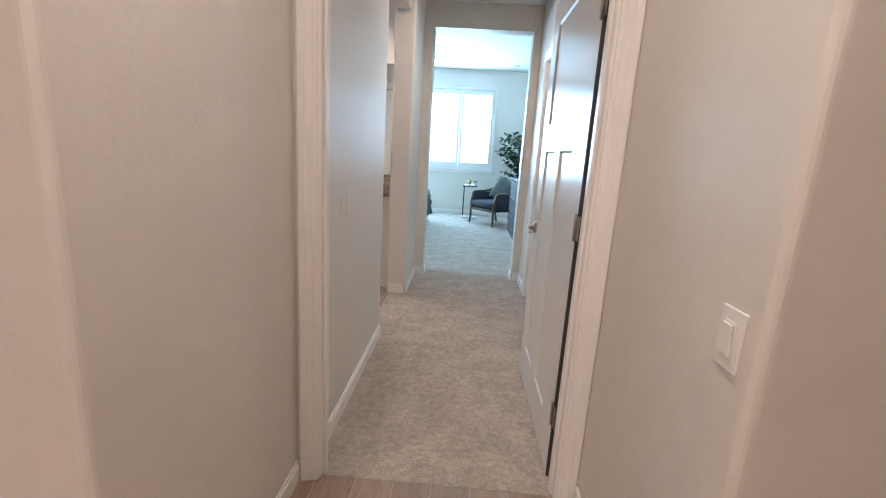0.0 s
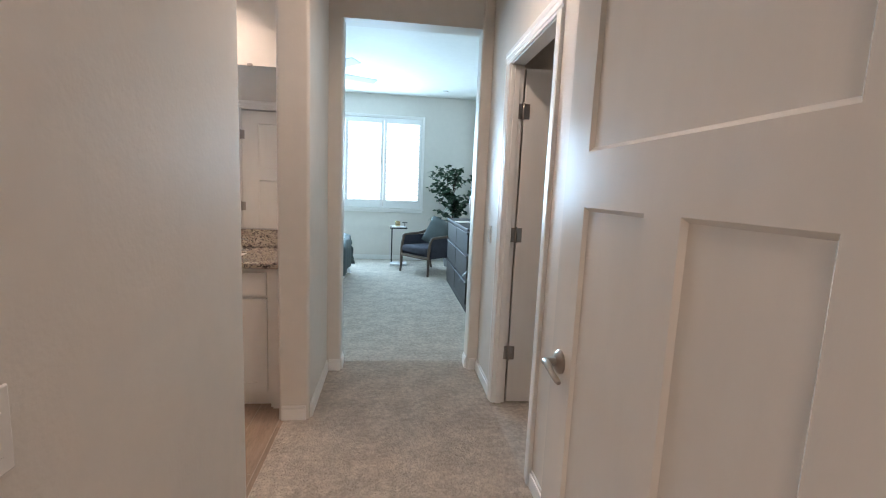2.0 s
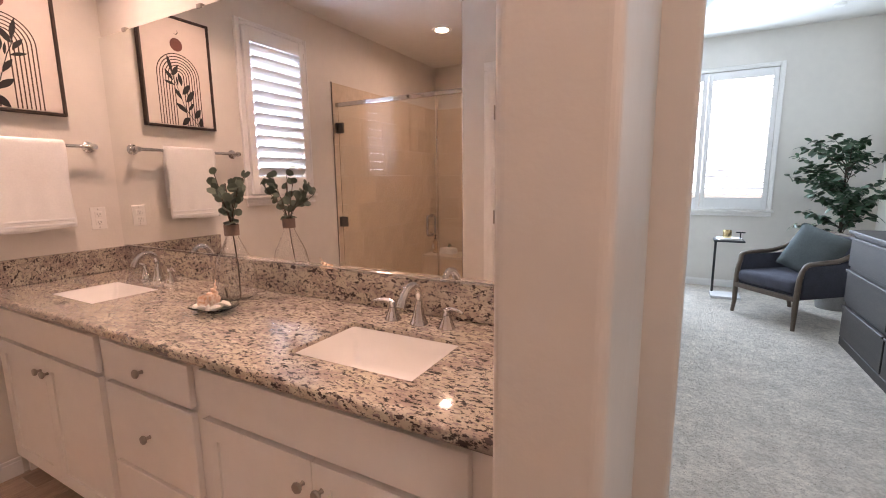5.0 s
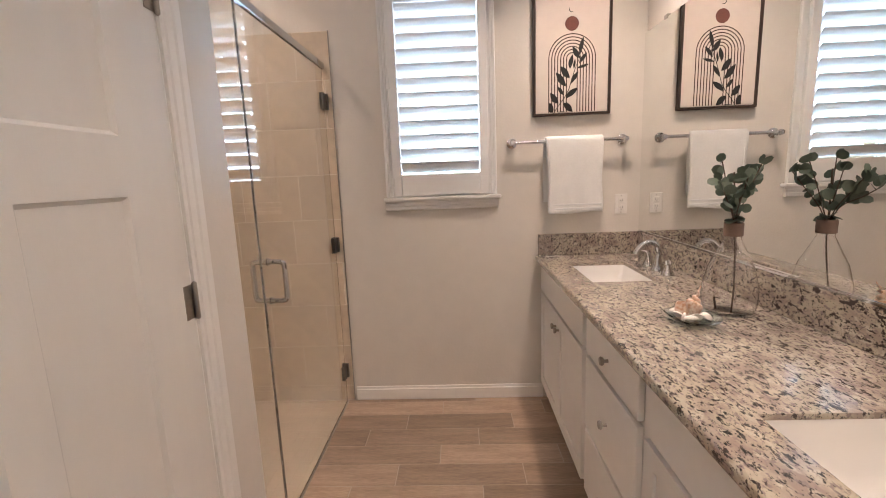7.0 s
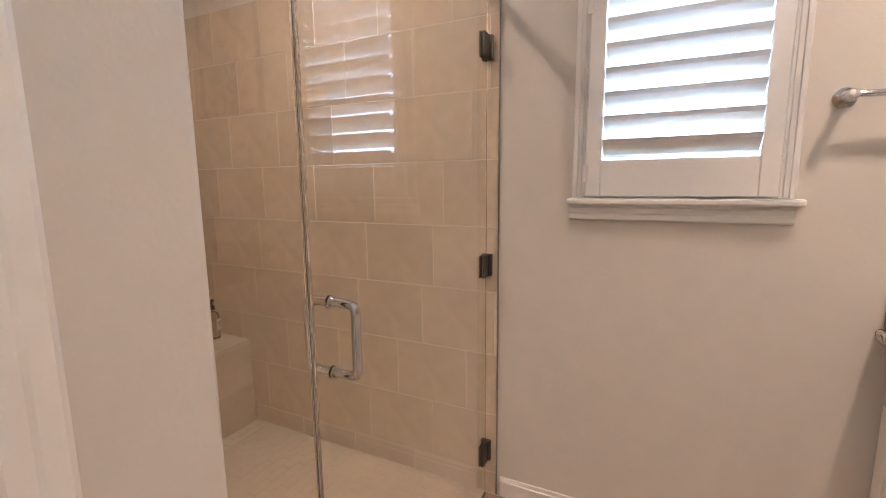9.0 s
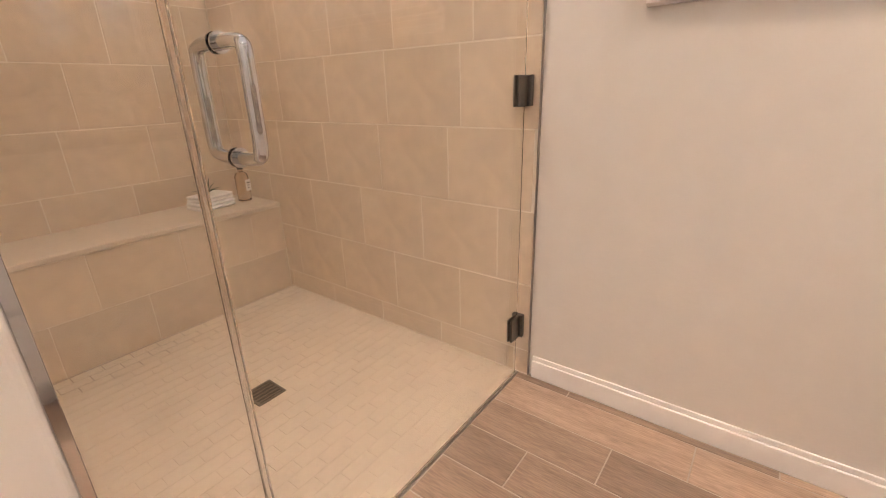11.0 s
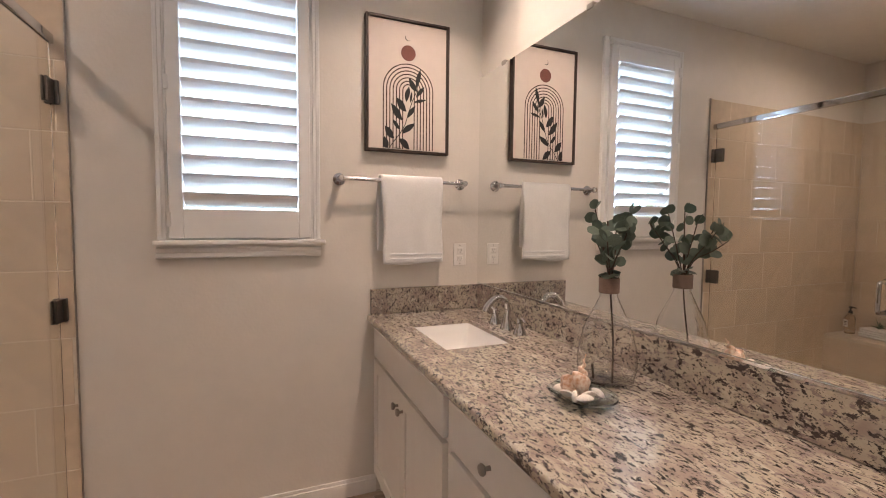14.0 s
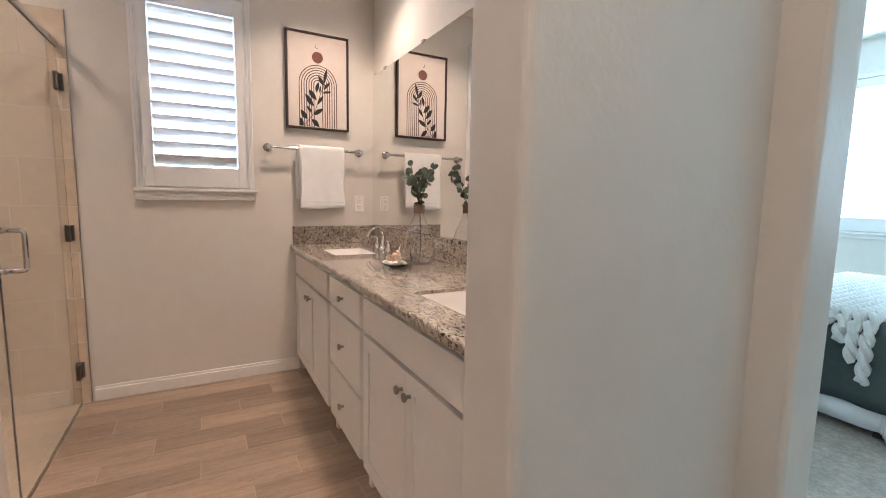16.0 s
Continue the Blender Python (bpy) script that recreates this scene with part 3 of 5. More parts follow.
def shutter(name, label, w, h, z_tilt, n, rail, stile, m, hinge_side=0, thick=0.027):
    """A plantation shutter panel: x along its width, z up, the room on the side of -y."""
    s = thing(name, label, "shutter", m, group="window shutters")
    for x0, x1 in ((0, stile), (w - stile, w)):
        part("stile", box(x0, x1, -thick, 0, 0, h, bev=0.003), SHUT, s)
    for z0, z1 in ((0, rail[0]), (h - rail[1], h)):
        part("rail", box(stile, w - stile, -thick, 0, z0, z1, bev=0.003), SHUT, s)
    lm = bmesh.new()
    pitch = (h - rail[0] - rail[1]) / n
    lw = pitch * 1.06
    prof = [(-lw / 2, 0), (-lw * 0.3, 0.0045), (0, 0.0055), (lw * 0.3, 0.0045), (lw / 2, 0), (lw * 0.3, -0.0045), (0, -0.0055), (-lw * 0.3, -0.0045)]
    ca, sa = math.cos(radians(z_tilt)), math.sin(radians(z_tilt))
    pr = [(a * ca - b * sa, a * sa + b * ca) for a, b in prof]
    r0 = [lm.verts.new((stile + 0.002, y, z)) for y, z in pr]
    r1 = [lm.verts.new((w - stile - 0.002, y, z)) for y, z in pr]
    for i in range(8):
        lm.faces.new((r0[i], r0[(i + 1) % 8], r1[(i + 1) % 8], r1[i]))
    lm.faces.new(r0)
    lm.faces.new(r1[::-1])
    me = mesh(lm, "louver", SHUT)
    for i in range(n):
        part("louver", me, SHUT, s, m=Matrix.Translation((0, -thick / 2, rail[0] + pitch * (i + 0.5))))
    if hinge_side:
        x = 0 if hinge_side < 0 else w
        for z in (0.08, h * 0.55, h - 0.1):
            part("hinge", box(x - 0.008, x + 0.008, -thick - 0.006, -thick + 0.004, z - 0.03, z + 0.03, bev=0.002), SHUT, s)
    return s


# bathroom window
w1 = thing("window_1", "white framed bathroom window with a moulded sill", "window", kind="structure")
y0, y1, z0, z1 = BW
part("window_frame", bx(bx(bx(box(WX - 0.12, WX - 0.08, y0, y0 + 0.04, z0, z1), WX - 0.12, WX - 0.08, y1 - 0.04, y1, z0, z1), WX - 0.12, WX - 0.08, y0 + 0.04, y1 - 0.04, z0, z0 + 0.04), WX - 0.12, WX - 0.08, y0 + 0.04, y1 - 0.04, z1 - 0.04, z1), TRIM, w1)
g = part("pane", box(WX - 0.104, WX - 0.098, y0 + 0.04, y1 - 0.04, z0 + 0.04, z1 - 0.04), CLEAR, w1)
g.visible_shadow = False
fb = bmesh.new()
casing_profile(fb, (WX, y0 + 0.012, z0), (WX, y0 + 0.012, z1 + 0.026), (0, -1, 0), (1, 0, 0), w=0.04)
casing_profile(fb, (WX, y1 - 0.012, z0), (WX, y1 - 0.012, z1 + 0.026), (0, 1, 0), (1, 0, 0), w=0.04)
casing_profile(fb, (WX, y0 + 0.0126, z1 - 0.012), (WX, y1 - 0.0126, z1 - 0.012), (0, 0, 1), (1, 0, 0), w=0.04)
part("shutter_frame", fb, SHUT, w1)
# strips added behind the shutter to block light leaking round its edges
rb = box(WX - 0.035, WX + 0.003, y0 + 0.0005, y0 + 0.034, z0, z1 - 0.0005)
bx(rb, WX - 0.035, WX + 0.003, y1 - 0.034, y1 - 0.0005, z0, z1 - 0.0005)
bx(rb, WX - 0.035, WX + 0.003, y0 + 0.034, y1 - 0.034, z0, z0 + 0.034)
bx(rb, WX - 0.035, WX + 0.003, y0 + 0.034, y1 - 0.034, z1 - 0.034, z1 - 0.0005)
part("light_block_strips", rb, SHUT, w1)
part("window_sill", box(WX - 0.08, WX + 0.045, y0 - 0.042, y1 + 0.05, z0 - 0.022, z0 - 0.0005, bev=0.006, seg=2), TRIM, w1)
ab = bmesh.new()
casing_profile(ab, (WX, y0 - 0.035, z0 - 0.0225), (WX, y1 + 0.03, z0 - 0.0225), (0, 0, -1), (1, 0, 0), t=0.018, w=0.055)
part("apron", ab, TRIM, w1)
shutter("shutter", "white plantation shutter with tilted louvers in the bathroom window", y1 - y0 - 0.036, z1 - z0 - 0.022, -49, 12, (0.125, 0.10), 0.052,
        pose(WX + 0.006, y0 + 0.018, z0 + 0.006, 0, 0, 90), hinge_side=-1)

# bedroom window
w2 = thing("window_2", "wide white bedroom window with a sill", "window", kind="structure")
fb = box(BWX0, BWX0 + 0.04, 10.48, 10.53, BWZ0, BWZ1)
bx(fb, BWX1 - 0.04, BWX1, 10.48, 10.53, BWZ0, BWZ1)
bx(fb, BWX0 + 0.04, BWX1 - 0.04, 10.48, 10.53, BWZ0, BWZ0 + 0.04)
bx(fb, BWX0 + 0.04, BWX1 - 0.04, 10.48, 10.53, BWZ1 - 0.04, BWZ1)
part("window_frame", fb, TRIM, w2)
g = part("pane", box(BWX0 + 0.04, BWX1 - 0.04, 10.50, 10.506, BWZ0 + 0.04, BWZ1 - 0.04), CLEAR, w2)
g.visible_shadow = False
fb = bmesh.new()
casing_profile(fb, (BWX0, 10.43, BWZ0), (BWX0, 10.43, BWZ1 + 0.05), (-1, 0, 0), (0, -1, 0), w=0.05)
casing_profile(fb, (BWX1, 10.43, BWZ0), (BWX1, 10.43, BWZ1 + 0.05), (1, 0, 0), (0, -1, 0), w=0.05)
casing_profile(fb, (BWX0 + 0.0006, 10.43, BWZ1), (BWX1 - 0.0006, 10.43, BWZ1), (0, 0, 1), (0, -1, 0), w=0.05)
part("window_trim", fb, TRIM, w2)
part("window_sill", box(BWX0 - 0.07, BWX1 + 0.07, 10.38, 10.47, BWZ0 - 0.025, BWZ0, bev=0.005, seg=2), TRIM, w2)
ab = bmesh.new()
casing_profile(ab, (BWX0 - 0.05, 10.43, BWZ0 - 0.0255), (BWX1 + 0.05, 10.43, BWZ0 - 0.0255), (0, 0, -1), (0, -1, 0), t=0.018, w=0.05)
part("apron", ab, TRIM, w2)
PW = (BWX1 - BWX0) / 5
sh0 = shutter("shutter", "white plantation shutter with open louvers in the bedroom window", PW - 0.006, BWZ1 - BWZ0 - 0.012, 6, 19, (0.145, 0.09), 0.05, pose(BWX0 + 0.003, 10.455, BWZ0 + 0.006))
for i in range(1, 5):
    copy_thing(sh0, pose(BWX0 + 0.003 + i * PW, 10.455, BWZ0 + 0.006))

# ---- bathroom: shower ----
TB = thing("shower_bench", "beige tiled bench across the shower", "bench", kind="structure")
part("core", box(WX + 0.012, -1.207, 1.60, 1.9732, 0, 0.468), TILEGROUT, TB)
structure("shower_floor", box(WX + 0.002, -1.197, 1.976, 3.393, -0.02, -0.0016), MOSAIC, "cream grout bed of the shower floor", "floor")
structure("shower_threshold", box(WX + 0.002, -1.197, 3.393, 3.409, -0.02, 0.001, bev=0.001), NICKEL, "thin metal edge strip under the shower glass", "threshold")

bm = bmesh.new()
for iy in range(28):
    for ix in range(-1, 13):
        a = WX + 0.004 + ix * 0.104 + (0.052 if iy % 2 else 0)
        b = 1.978 + iy * 0.0512
        x0_, x1_ = max(a + 0.0012, WX + 0.004), min(a + 0.1028, -1.199)
        if x1_ - x0_ < 0.012 or (abs((x0_ + x1_) / 2 + 1.81) < 0.085 and abs(b + 0.025 - 2.70) < 0.07):
            continue
        if b + 0.05 > 3.393:
            continue
        h = -0.0005 + random.uniform(-0.0004, 0.0004)
        top = [bm.verts.new(p) for p in ((x0_ + 0.001, b + 0.0022, h), (x1_ - 0.001, b + 0.0022, h), (x1_ - 0.001, b + 0.049, h), (x0_ + 0.001, b + 0.049, h))]
        low = [bm.verts.new(p) for p in ((x0_, b + 0.0012, -0.005), (x1_, b + 0.0012, -0.005), (x1_, b + 0.05, -0.005), (x0_, b + 0.05, -0.005))]
        bm.faces.new(top)
        for k in range(4):
            bm.faces.new((low[k], low[(k + 1) % 4], top[(k + 1) % 4], top[k]))
tagged(part("mosaic_tiles", bm, MOSAIC), "small cream floor tiles in a running bond", "tile", "", "stuff")

dr = thing("shower_drain", "square chrome drain in the shower floor", "drain", pose(-1.81, 2.70, 0))
part("rim", bx(bx(bx(box(-0.055, 0.055, -0.055, -0.045, -0.006, 0.003, bev=0.001), -0.055, 0.055, 0.045, 0.055, -0.006, 0.003, bev=0.001), -0.055, -0.045, -0.045, 0.045, -0.006, 0.003, bev=0.001), 0.045, 0.055, -0.045, 0.045, -0.006, 0.003, bev=0.001), DARKMETAL, dr)
part("grate", box(-0.044, 0.044, -0.044, 0.044, -0.006, 0.0005), BLACKP, dr)
for i in range(5):
    part("slat", box(-0.044, 0.044, -0.036 + i * 0.018 - 0.003, -0.036 + i * 0.018 + 0.003, 0.0006, 0.0022), DARKMETAL, dr)

GY = 3.40
enc = thing("shower_enclosure", "frameless glass shower enclosure with chrome fittings", "shower")
g = part("fixed_panel", box(-1.429, -1.213, GY - 0.005, GY + 0.005, 0.012, 2.03, bev=0.001), GLASS, enc)
g.visible_shadow = False
gd = part("glass_door", box(-2.43, -1.441, GY - 0.005, GY + 0.005, 0.014, 2.03, bev=0.001), GLASS, enc, "clear glass door with chrome hinges")
gd.visible_shadow = False
part("header_bar", box(WX, -1.197, GY - 0.013, GY + 0.013, 2.03, 2.066, bev=0.004, seg=2), CHROME, enc)
part("wall_channel", bx(box(-1.213, -1.198, GY - 0.012, GY - 0.0055, 0.004, 2.03, bev=0.001), -1.213, -1.198, GY + 0.0055, GY + 0.012, 0.004, 2.03, bev=0.001), CHROME, enc)
part("floor_channel", bx(box(-1.429, -1.213, GY - 0.012, GY - 0.0055, 0.004, 0.02, bev=0.001), -1.429, -1.213, GY + 0.0055, GY + 0.012, 0.004, 0.02, bev=0.001), CHROME, enc)
part("seal_strip", box(-1.4405, -1.4295, GY - 0.007, GY + 0.007, 0.014, 2.03, bev=0.001), SEAL, enc)
part("door_sweep", box(-2.43, -1.443, GY - 0.004, GY + 0.004, 0.0045, 0.0135), SEAL, enc)
for z in (0.21, 1.02, 1.85):
    hb = bx(bx(box(-2.43, -2.375, GY + 0.0055, GY + 0.014, z - 0.045, z + 0.045, bev=0.002), -2.43, -2.375, GY - 0.014, GY - 0.0055, z - 0.045, z + 0.045, bev=0.002), -2.448, -2.43, GY - 0.025, GY + 0.025, z - 0.045, z + 0.045, bev=0.002)
    tube([(-2.432, GY + 0.002, z - 0.043), (-2.432, GY + 0.002, z + 0.043)], 0.009, 10, hb)
    part("hinge", hb, DARKMETAL, gd, "dark chrome glass hinge")
for s in (-1, 1):
    y = GY + s * 0.066
    pts = [(-1.497, GY + s * 0.006, 0.944), (-1.497, GY + s * 0.035, 0.944), (-1.497, y - s * 0.006, 0.948), (-1.497, y, 0.964), (-1.497, y, 1.02), (-1.497, y, 1.083), (-1.497, y - s * 0.006, 1.097), (-1.497, GY + s * 0.035, 1.101), (-1.497, GY + s * 0.006, 1.101)]
    hb = tube(smooth_path(pts, 4), 0.0105, 12)
    for z in (0.944, 1.101):
        tube([(-1.497, GY + s * 0.0055, z), (-1.497, GY + s * 0.009, z)], 0.015, 14, hb)
    part("pull_handle", hb, CHROME, gd, "chrome D-shaped pull handle", smooth=True)

bt = thing("soap_bottle", "clear pump bottle of pale soap on the shower bench", "bottle", pose(-2.365, 1.79, 0.492))
part("bottle_body", lathe([(0, 0), (0.030, 0), (0.034, 0.004), (0.034, 0.13), (0.028, 0.146), (0.013, 0.155), (0.013, 0.168), (0, 0.168)], 28), SOAP, bt, smooth=True)
part("paper_label", box(-0.02, 0.022, 0.0335, 0.0350, 0.055, 0.115), PAPER, bt, m=pose(0, 0, 0, 0, 0, 25))
tx = box(-0.013, 0.013, 0.0352, 0.0356, 0.095, 0.100)
bx(tx, -0.010, 0.010, 0.0352, 0.0356, 0.083, 0.087)
bx(tx, -0.010, 0.010, 0.0352, 0.0356, 0.070, 0.073)
part("label_print", tx, LINEINK, bt, m=pose(0, 0, 0, 0, 0, 25))
pb = lathe([(0, 0.168), (0.015, 0.168), (0.015, 0.188), (0.006, 0.191), (0.006, 0.21), (0.013, 0.211), (0.013, 0.224), (0, 0.226)], 20)
bx(pb, 0.0, 0.04, -0.005, 0.005, 0.213, 0.222, bev=0.002)
part("pump", pb, BLACKP, bt, smooth=True)


def folded(name, label, w, d, h, m):
    t = thing(name, label, "towel", m, group="folded towels")
    b = bmesh.new()
    for i in range(2):
        bx(b, -w / 2, w / 2, -d / 2 + i * 0.002, d / 2, i * h / 2 + 0.0005, (i + 1) * h / 2 - 0.001, bev=h * 0.22, seg=3)
    part("folded_cloth", b, TOWEL, t, smooth=True)
    return t


folded("folded_towel", "white folded washcloth on the shower bench", 0.19, 0.135, 0.036, pose(-2.19, 1.775, 0.492, 0, 0, 8))
folded("folded_towel", "white folded washcloth on another towel", 0.18, 0.128, 0.034, pose(-2.192, 1.773, 0.528, 0, 0, 14))
ap = thing("air_plant", "small spiky green air plant on folded towels", "plant", pose(-2.185, 1.77, 0.561))
for i in range(22):
    a = i * 2.4
    ln, up = random.uniform(0.05, 0.085), random.uniform(0.3, 1.3)
    p0 = Vector((0, 0, 0.004))
    d = Vector((math.cos(a) * math.cos(up), math.sin(a) * math.cos(up), math.sin(up)))
    p2 = p0 + d * ln + Vector((0, 0, -0.008))
    part("spiky_leaf", tube([p0, p0 + d * ln * 0.5 + Vector((0, 0, 0.004)), p2], [0.003, 0.0022, 0.0004], 5), LEAF, ap)

# ---- bathroom: vanity ----
FY = 4.635                                    # cabinet fronts


def front(bm, x0, x1, z0, z1, shaker=True):
    """A cabinet front; shaker fronts have a frame round a recessed panel."""
    if not shaker:
        bx(bm, x0, x1, FY, FY + 0.02, z0, z1, bev=0.002)
        return bm
    f = 0.058
    bm.free()
    return holed("y", FY, FY + 0.02, x0, x1, z0, z1, x0 + f, x1 - f, z0 + f, z1 - f)


def knob(parent, x, z):
    b = lathe([(0, 0), (0.007, 0), (0.0055, 0.004), (0.0055, 0.012), (0.0135, 0.017), (0.0155, 0.022), (0.013, 0.027), (0, 0.029)], 20)
    bmesh.ops.rotate(b, verts=b.verts, cent=(0, 0, 0), matrix=Matrix.Rotation(radians(90), 3, "X"))
    part("knob", b, NICKEL, parent, "satin nickel round knob", smooth=True, m=Matrix.Translation((x, FY, z)))


def cabinet(x0, x1, label):
    c = thing("vanity_cabinet", label, "cabinet", group="vanity cabinets")
    b = box(x0, x1, FY + 0.02, FY + 0.04, 0.10, 0.872)          # face frame
    bx(b, x0, x0 + 0.018, FY + 0.04, 5.20, 0.0, 0.872)
    bx(b, x1 - 0.018, x1, FY + 0.04, 5.20, 0.0, 0.872)
    bx(b, x0 + 0.018, x1 - 0.018, 5.188, 5.20, 0.0, 0.872)
    bx(b, x0 + 0.018, x1 - 0.018, FY + 0.04, 5.188, 0.10, 0.118)
    part("body", b, CAB, c)
    part("toe_kick", box(x0 + 0.018, x1 - 0.018, FY + 0.085, FY + 0.10, 0, 0.10), CAB, c)
    return c


def sink_cabinet(x0, x1, label):
    c = cabinet(x0, x1, label)
    a, b = x0 + 0.028, x1 - 0.028
    mid = (a + b) / 2
    part("false_drawer_front", front(bmesh.new(), a, b, 0.712, 0.850, False), CAB, c)
    for p, q, kx in ((a, mid - 0.0015, mid - 0.032), (mid + 0.0015, b, mid + 0.032)):
        d = part("cabinet_door", front(bmesh.new(), p, q, 0.118, 0.695), CAB, c)
        part("panel", box(p + 0.054, q - 0.054, FY + 0.008, FY + 0.018, 0.172, 0.641), CAB, d)
        knob(d, kx, 0.625)
    return c


sink_cabinet(-0.955, -0.028, "white shaker vanity cabinet under a sink")
sink_cabinet(WX + 0.004, -1.502, "white shaker vanity cabinet under a sink, against the wall")
dc = cabinet(-1.502, -0.955, "white vanity drawer stack between two cabinets")
for z0_, z1_ in ((0.712, 0.850), (0.405, 0.695), (0.118, 0.388)):
    d = part("drawer_front", front(bmesh.new(), -1.478, -0.979, z0_, z1_, False), CAB, dc)
    knob(d, -1.2285, (z0_ + z1_) / 2)
structure("cabinet_filler", box(-0.028, 0.0345, FY + 0.02, FY + 0.04, 0.0, 0.872), CAB, "white painted filler strip beside the vanity", "trim")

SINKS = ((-0.668, -0.255), (-2.175, -1.762))
SY0, SY1, CT = 4.742, 5.028, 0.914
ct = thing("countertop", "speckled brown and cream granite vanity top", "countertop")
b = bmesh.new()
xs = [WX + 0.002, SINKS[1][0], SINKS[1][1], SINKS[0][0], SINKS[0][1], 0.033]
ys = [4.606, SY0, SY1, 5.224]
V = {}


def cv(x, y, z):
    k = (round(x, 4), round(y, 4), round(z, 4))
    if k not in V:
        V[k] = b.verts.new((x, y, z))
    return V[k]


def quad(*p):
    b.faces.new([cv(*q) for q in p])


for i in range(5):
    for j in range(3):
        if i in (1, 3) and j == 1:
            x0_, x1_, y0_, y1_ = xs[i], xs[i + 1], ys[1], ys[2]
            for p, q in (((x0_, y0_), (x1_, y0_)), ((x1_, y0_), (x1_, y1_)), ((x1_, y1_), (x0_, y1_)), ((x0_, y1_), (x0_, y0_))):
                quad((*p, CT), (*q, CT), (*q, CT - 0.038), (*p, CT - 0.038))
            continue
        for z in (CT, CT - 0.038):
            quad((xs[i], ys[j], z), (xs[i + 1], ys[j], z), (xs[i + 1], ys[j + 1], z), (xs[i], ys[j + 1], z))
for i in range(5):
    for y in (ys[0], ys[3]):
        quad((xs[i], y, CT), (xs[i + 1], y, CT), (xs[i + 1], y, CT - 0.038), (xs[i], y, CT - 0.038))
for j in range(3):
    for x in (xs[0], xs[-1]):
        quad((x, ys[j], CT), (x, ys[j + 1], CT), (x, ys[j + 1], CT - 0.038), (x, ys[j], CT - 0.038))
bmesh.ops.recalc_face_normals(b, faces=b.faces)
es = [e for e in b.edges if all(abs(v.co.y - ys[0]) < 1e-4 for v in e.verts) and abs(e.verts[0].co.z - e.verts[1].co.z) < 1e-4]
bmesh.ops.bevel(b, geom=es, offset=0.012, segments=4, affect="EDGES", profile=0.5)
part("slab", b, GRANITE, ct)
part("backsplash", box(WX + 0.022, 0.033, 5.204, 5.2245, CT + 0.0005, 1.042, bev=0.003), GRANITE, ct)
part("side_splash", box(WX + 0.0015, WX + 0.0215, 4.622, 5.2245, CT + 0.0005, 1.042, bev=0.003), GRANITE, ct)


def sink(x0, x1):
    s = thing("undermount_sink", "white rectangular undermount porcelain sink", "sink", group="bathroom sinks")
    e = 0.006
    rows = []
    for inset, z in ((0.0012, CT - 0.013), (0.0012, CT - 0.0145), (0.004, CT - 0.022), (0.010, CT - 0.05), (0.030, CT - 0.115), (0.050, CT - 0.138), (0.075, CT - 0.146), (0.11, CT - 0.15)):
        ax, bx_, ay, by = x0 + inset, x1 - inset, SY0 + inset, SY1 - inset
        r = min(0.03, 0.012 + max(inset, 0) * 0.5)
        ring = []
        for cx, cy, a0 in ((bx_ - r, by - r, 0), (ax + r, by - r, 90), (ax + r, ay + r, 180), (bx_ - r, ay + r, 270)):
            for k in range(5):
                a = radians(a0 + k * 22.5)
                ring.append((cx + r * math.cos(a), cy + r * math.sin(a), z))
        rows.append(ring)
    bb = bmesh.new()
    vr = [[bb.verts.new(p) for p in ring] for ring in rows]
    n = len(vr[0])
    for p, q in zip(vr, vr[1:]):
        for k in range(n):
            bb.faces.new((p[k], p[(k + 1) % n], q[(k + 1) % n], q[k]))
    bb.faces.new(vr[-1])
    part("basin", bb, PORC, s, smooth=True)
    cx, cy = (x0 + x1) / 2, (SY0 + SY1) / 2 + 0.045
    part("drain_stopper", lathe([(0.031, 0.0), (0.031, 0.003), (0.024, 0.005), (0.022, 0.002), (0.020, 0.006), (0.012, 0.010), (0, 0.011)], 24, (cx, cy, CT - 0.15)), NICKEL, s, "nickel pop-up drain stopper", smooth=True)
    return s


def faucet(x):
    y = 5.115
    f = thing("faucet", "polished chrome widespread bathroom faucet", "faucet", pose(x, y, CT), group="bathroom faucets")
    sb = lathe([(0, 0), (0.031, 0), (0.031, 0.005), (0.026, 0.012), (0.019, 0.035), (0.014, 0.065), (0, 0.065)], 24)
    tube(smooth_path([(0, 0, 0.05), (0, 0.004, 0.085), (0, -0.004, 0.118), (0, -0.032, 0.138), (0, -0.066, 0.132), (0, -0.094, 0.106), (0, -0.106, 0.082)], 5),
         [0.0135 - 0.0015 * math.sin(math.pi * i / 30) + 0.005 * max(0.0, i / 30 - 0.45) for i in range(31)], 14, sb)
    part("spout", sb, CHROME, f, smooth=True)
    for sx in (-1, 1):
        hb = lathe([(0, 0), (0.028, 0), (0.028, 0.004), (0.024, 0.012), (0.015, 0.035), (0.011, 0.055), (0.013, 0.060), (0.013, 0.066), (0, 0.07)], 24, (sx * 0.105, 0, 0))
        tube(smooth_path([(sx * 0.105, 0, 0.062), (sx * 0.125, -0.006, 0.069), (sx * 0.15, -0.012, 0.068), (sx * 0.172, -0.016, 0.063)], 4),
             [0.009, 0.0085, 0.008, 0.0075, 0.007, 0.007, 0.0065, 0.006, 0.006, 0.0055, 0.0055, 0.005, 0.004], 10, hb)
        part("lever_tap", hb, CHROME, f, smooth=True)
    return f


for s in SINKS:
    sink(*s)
    faucet((s[0] + s[1]) / 2)

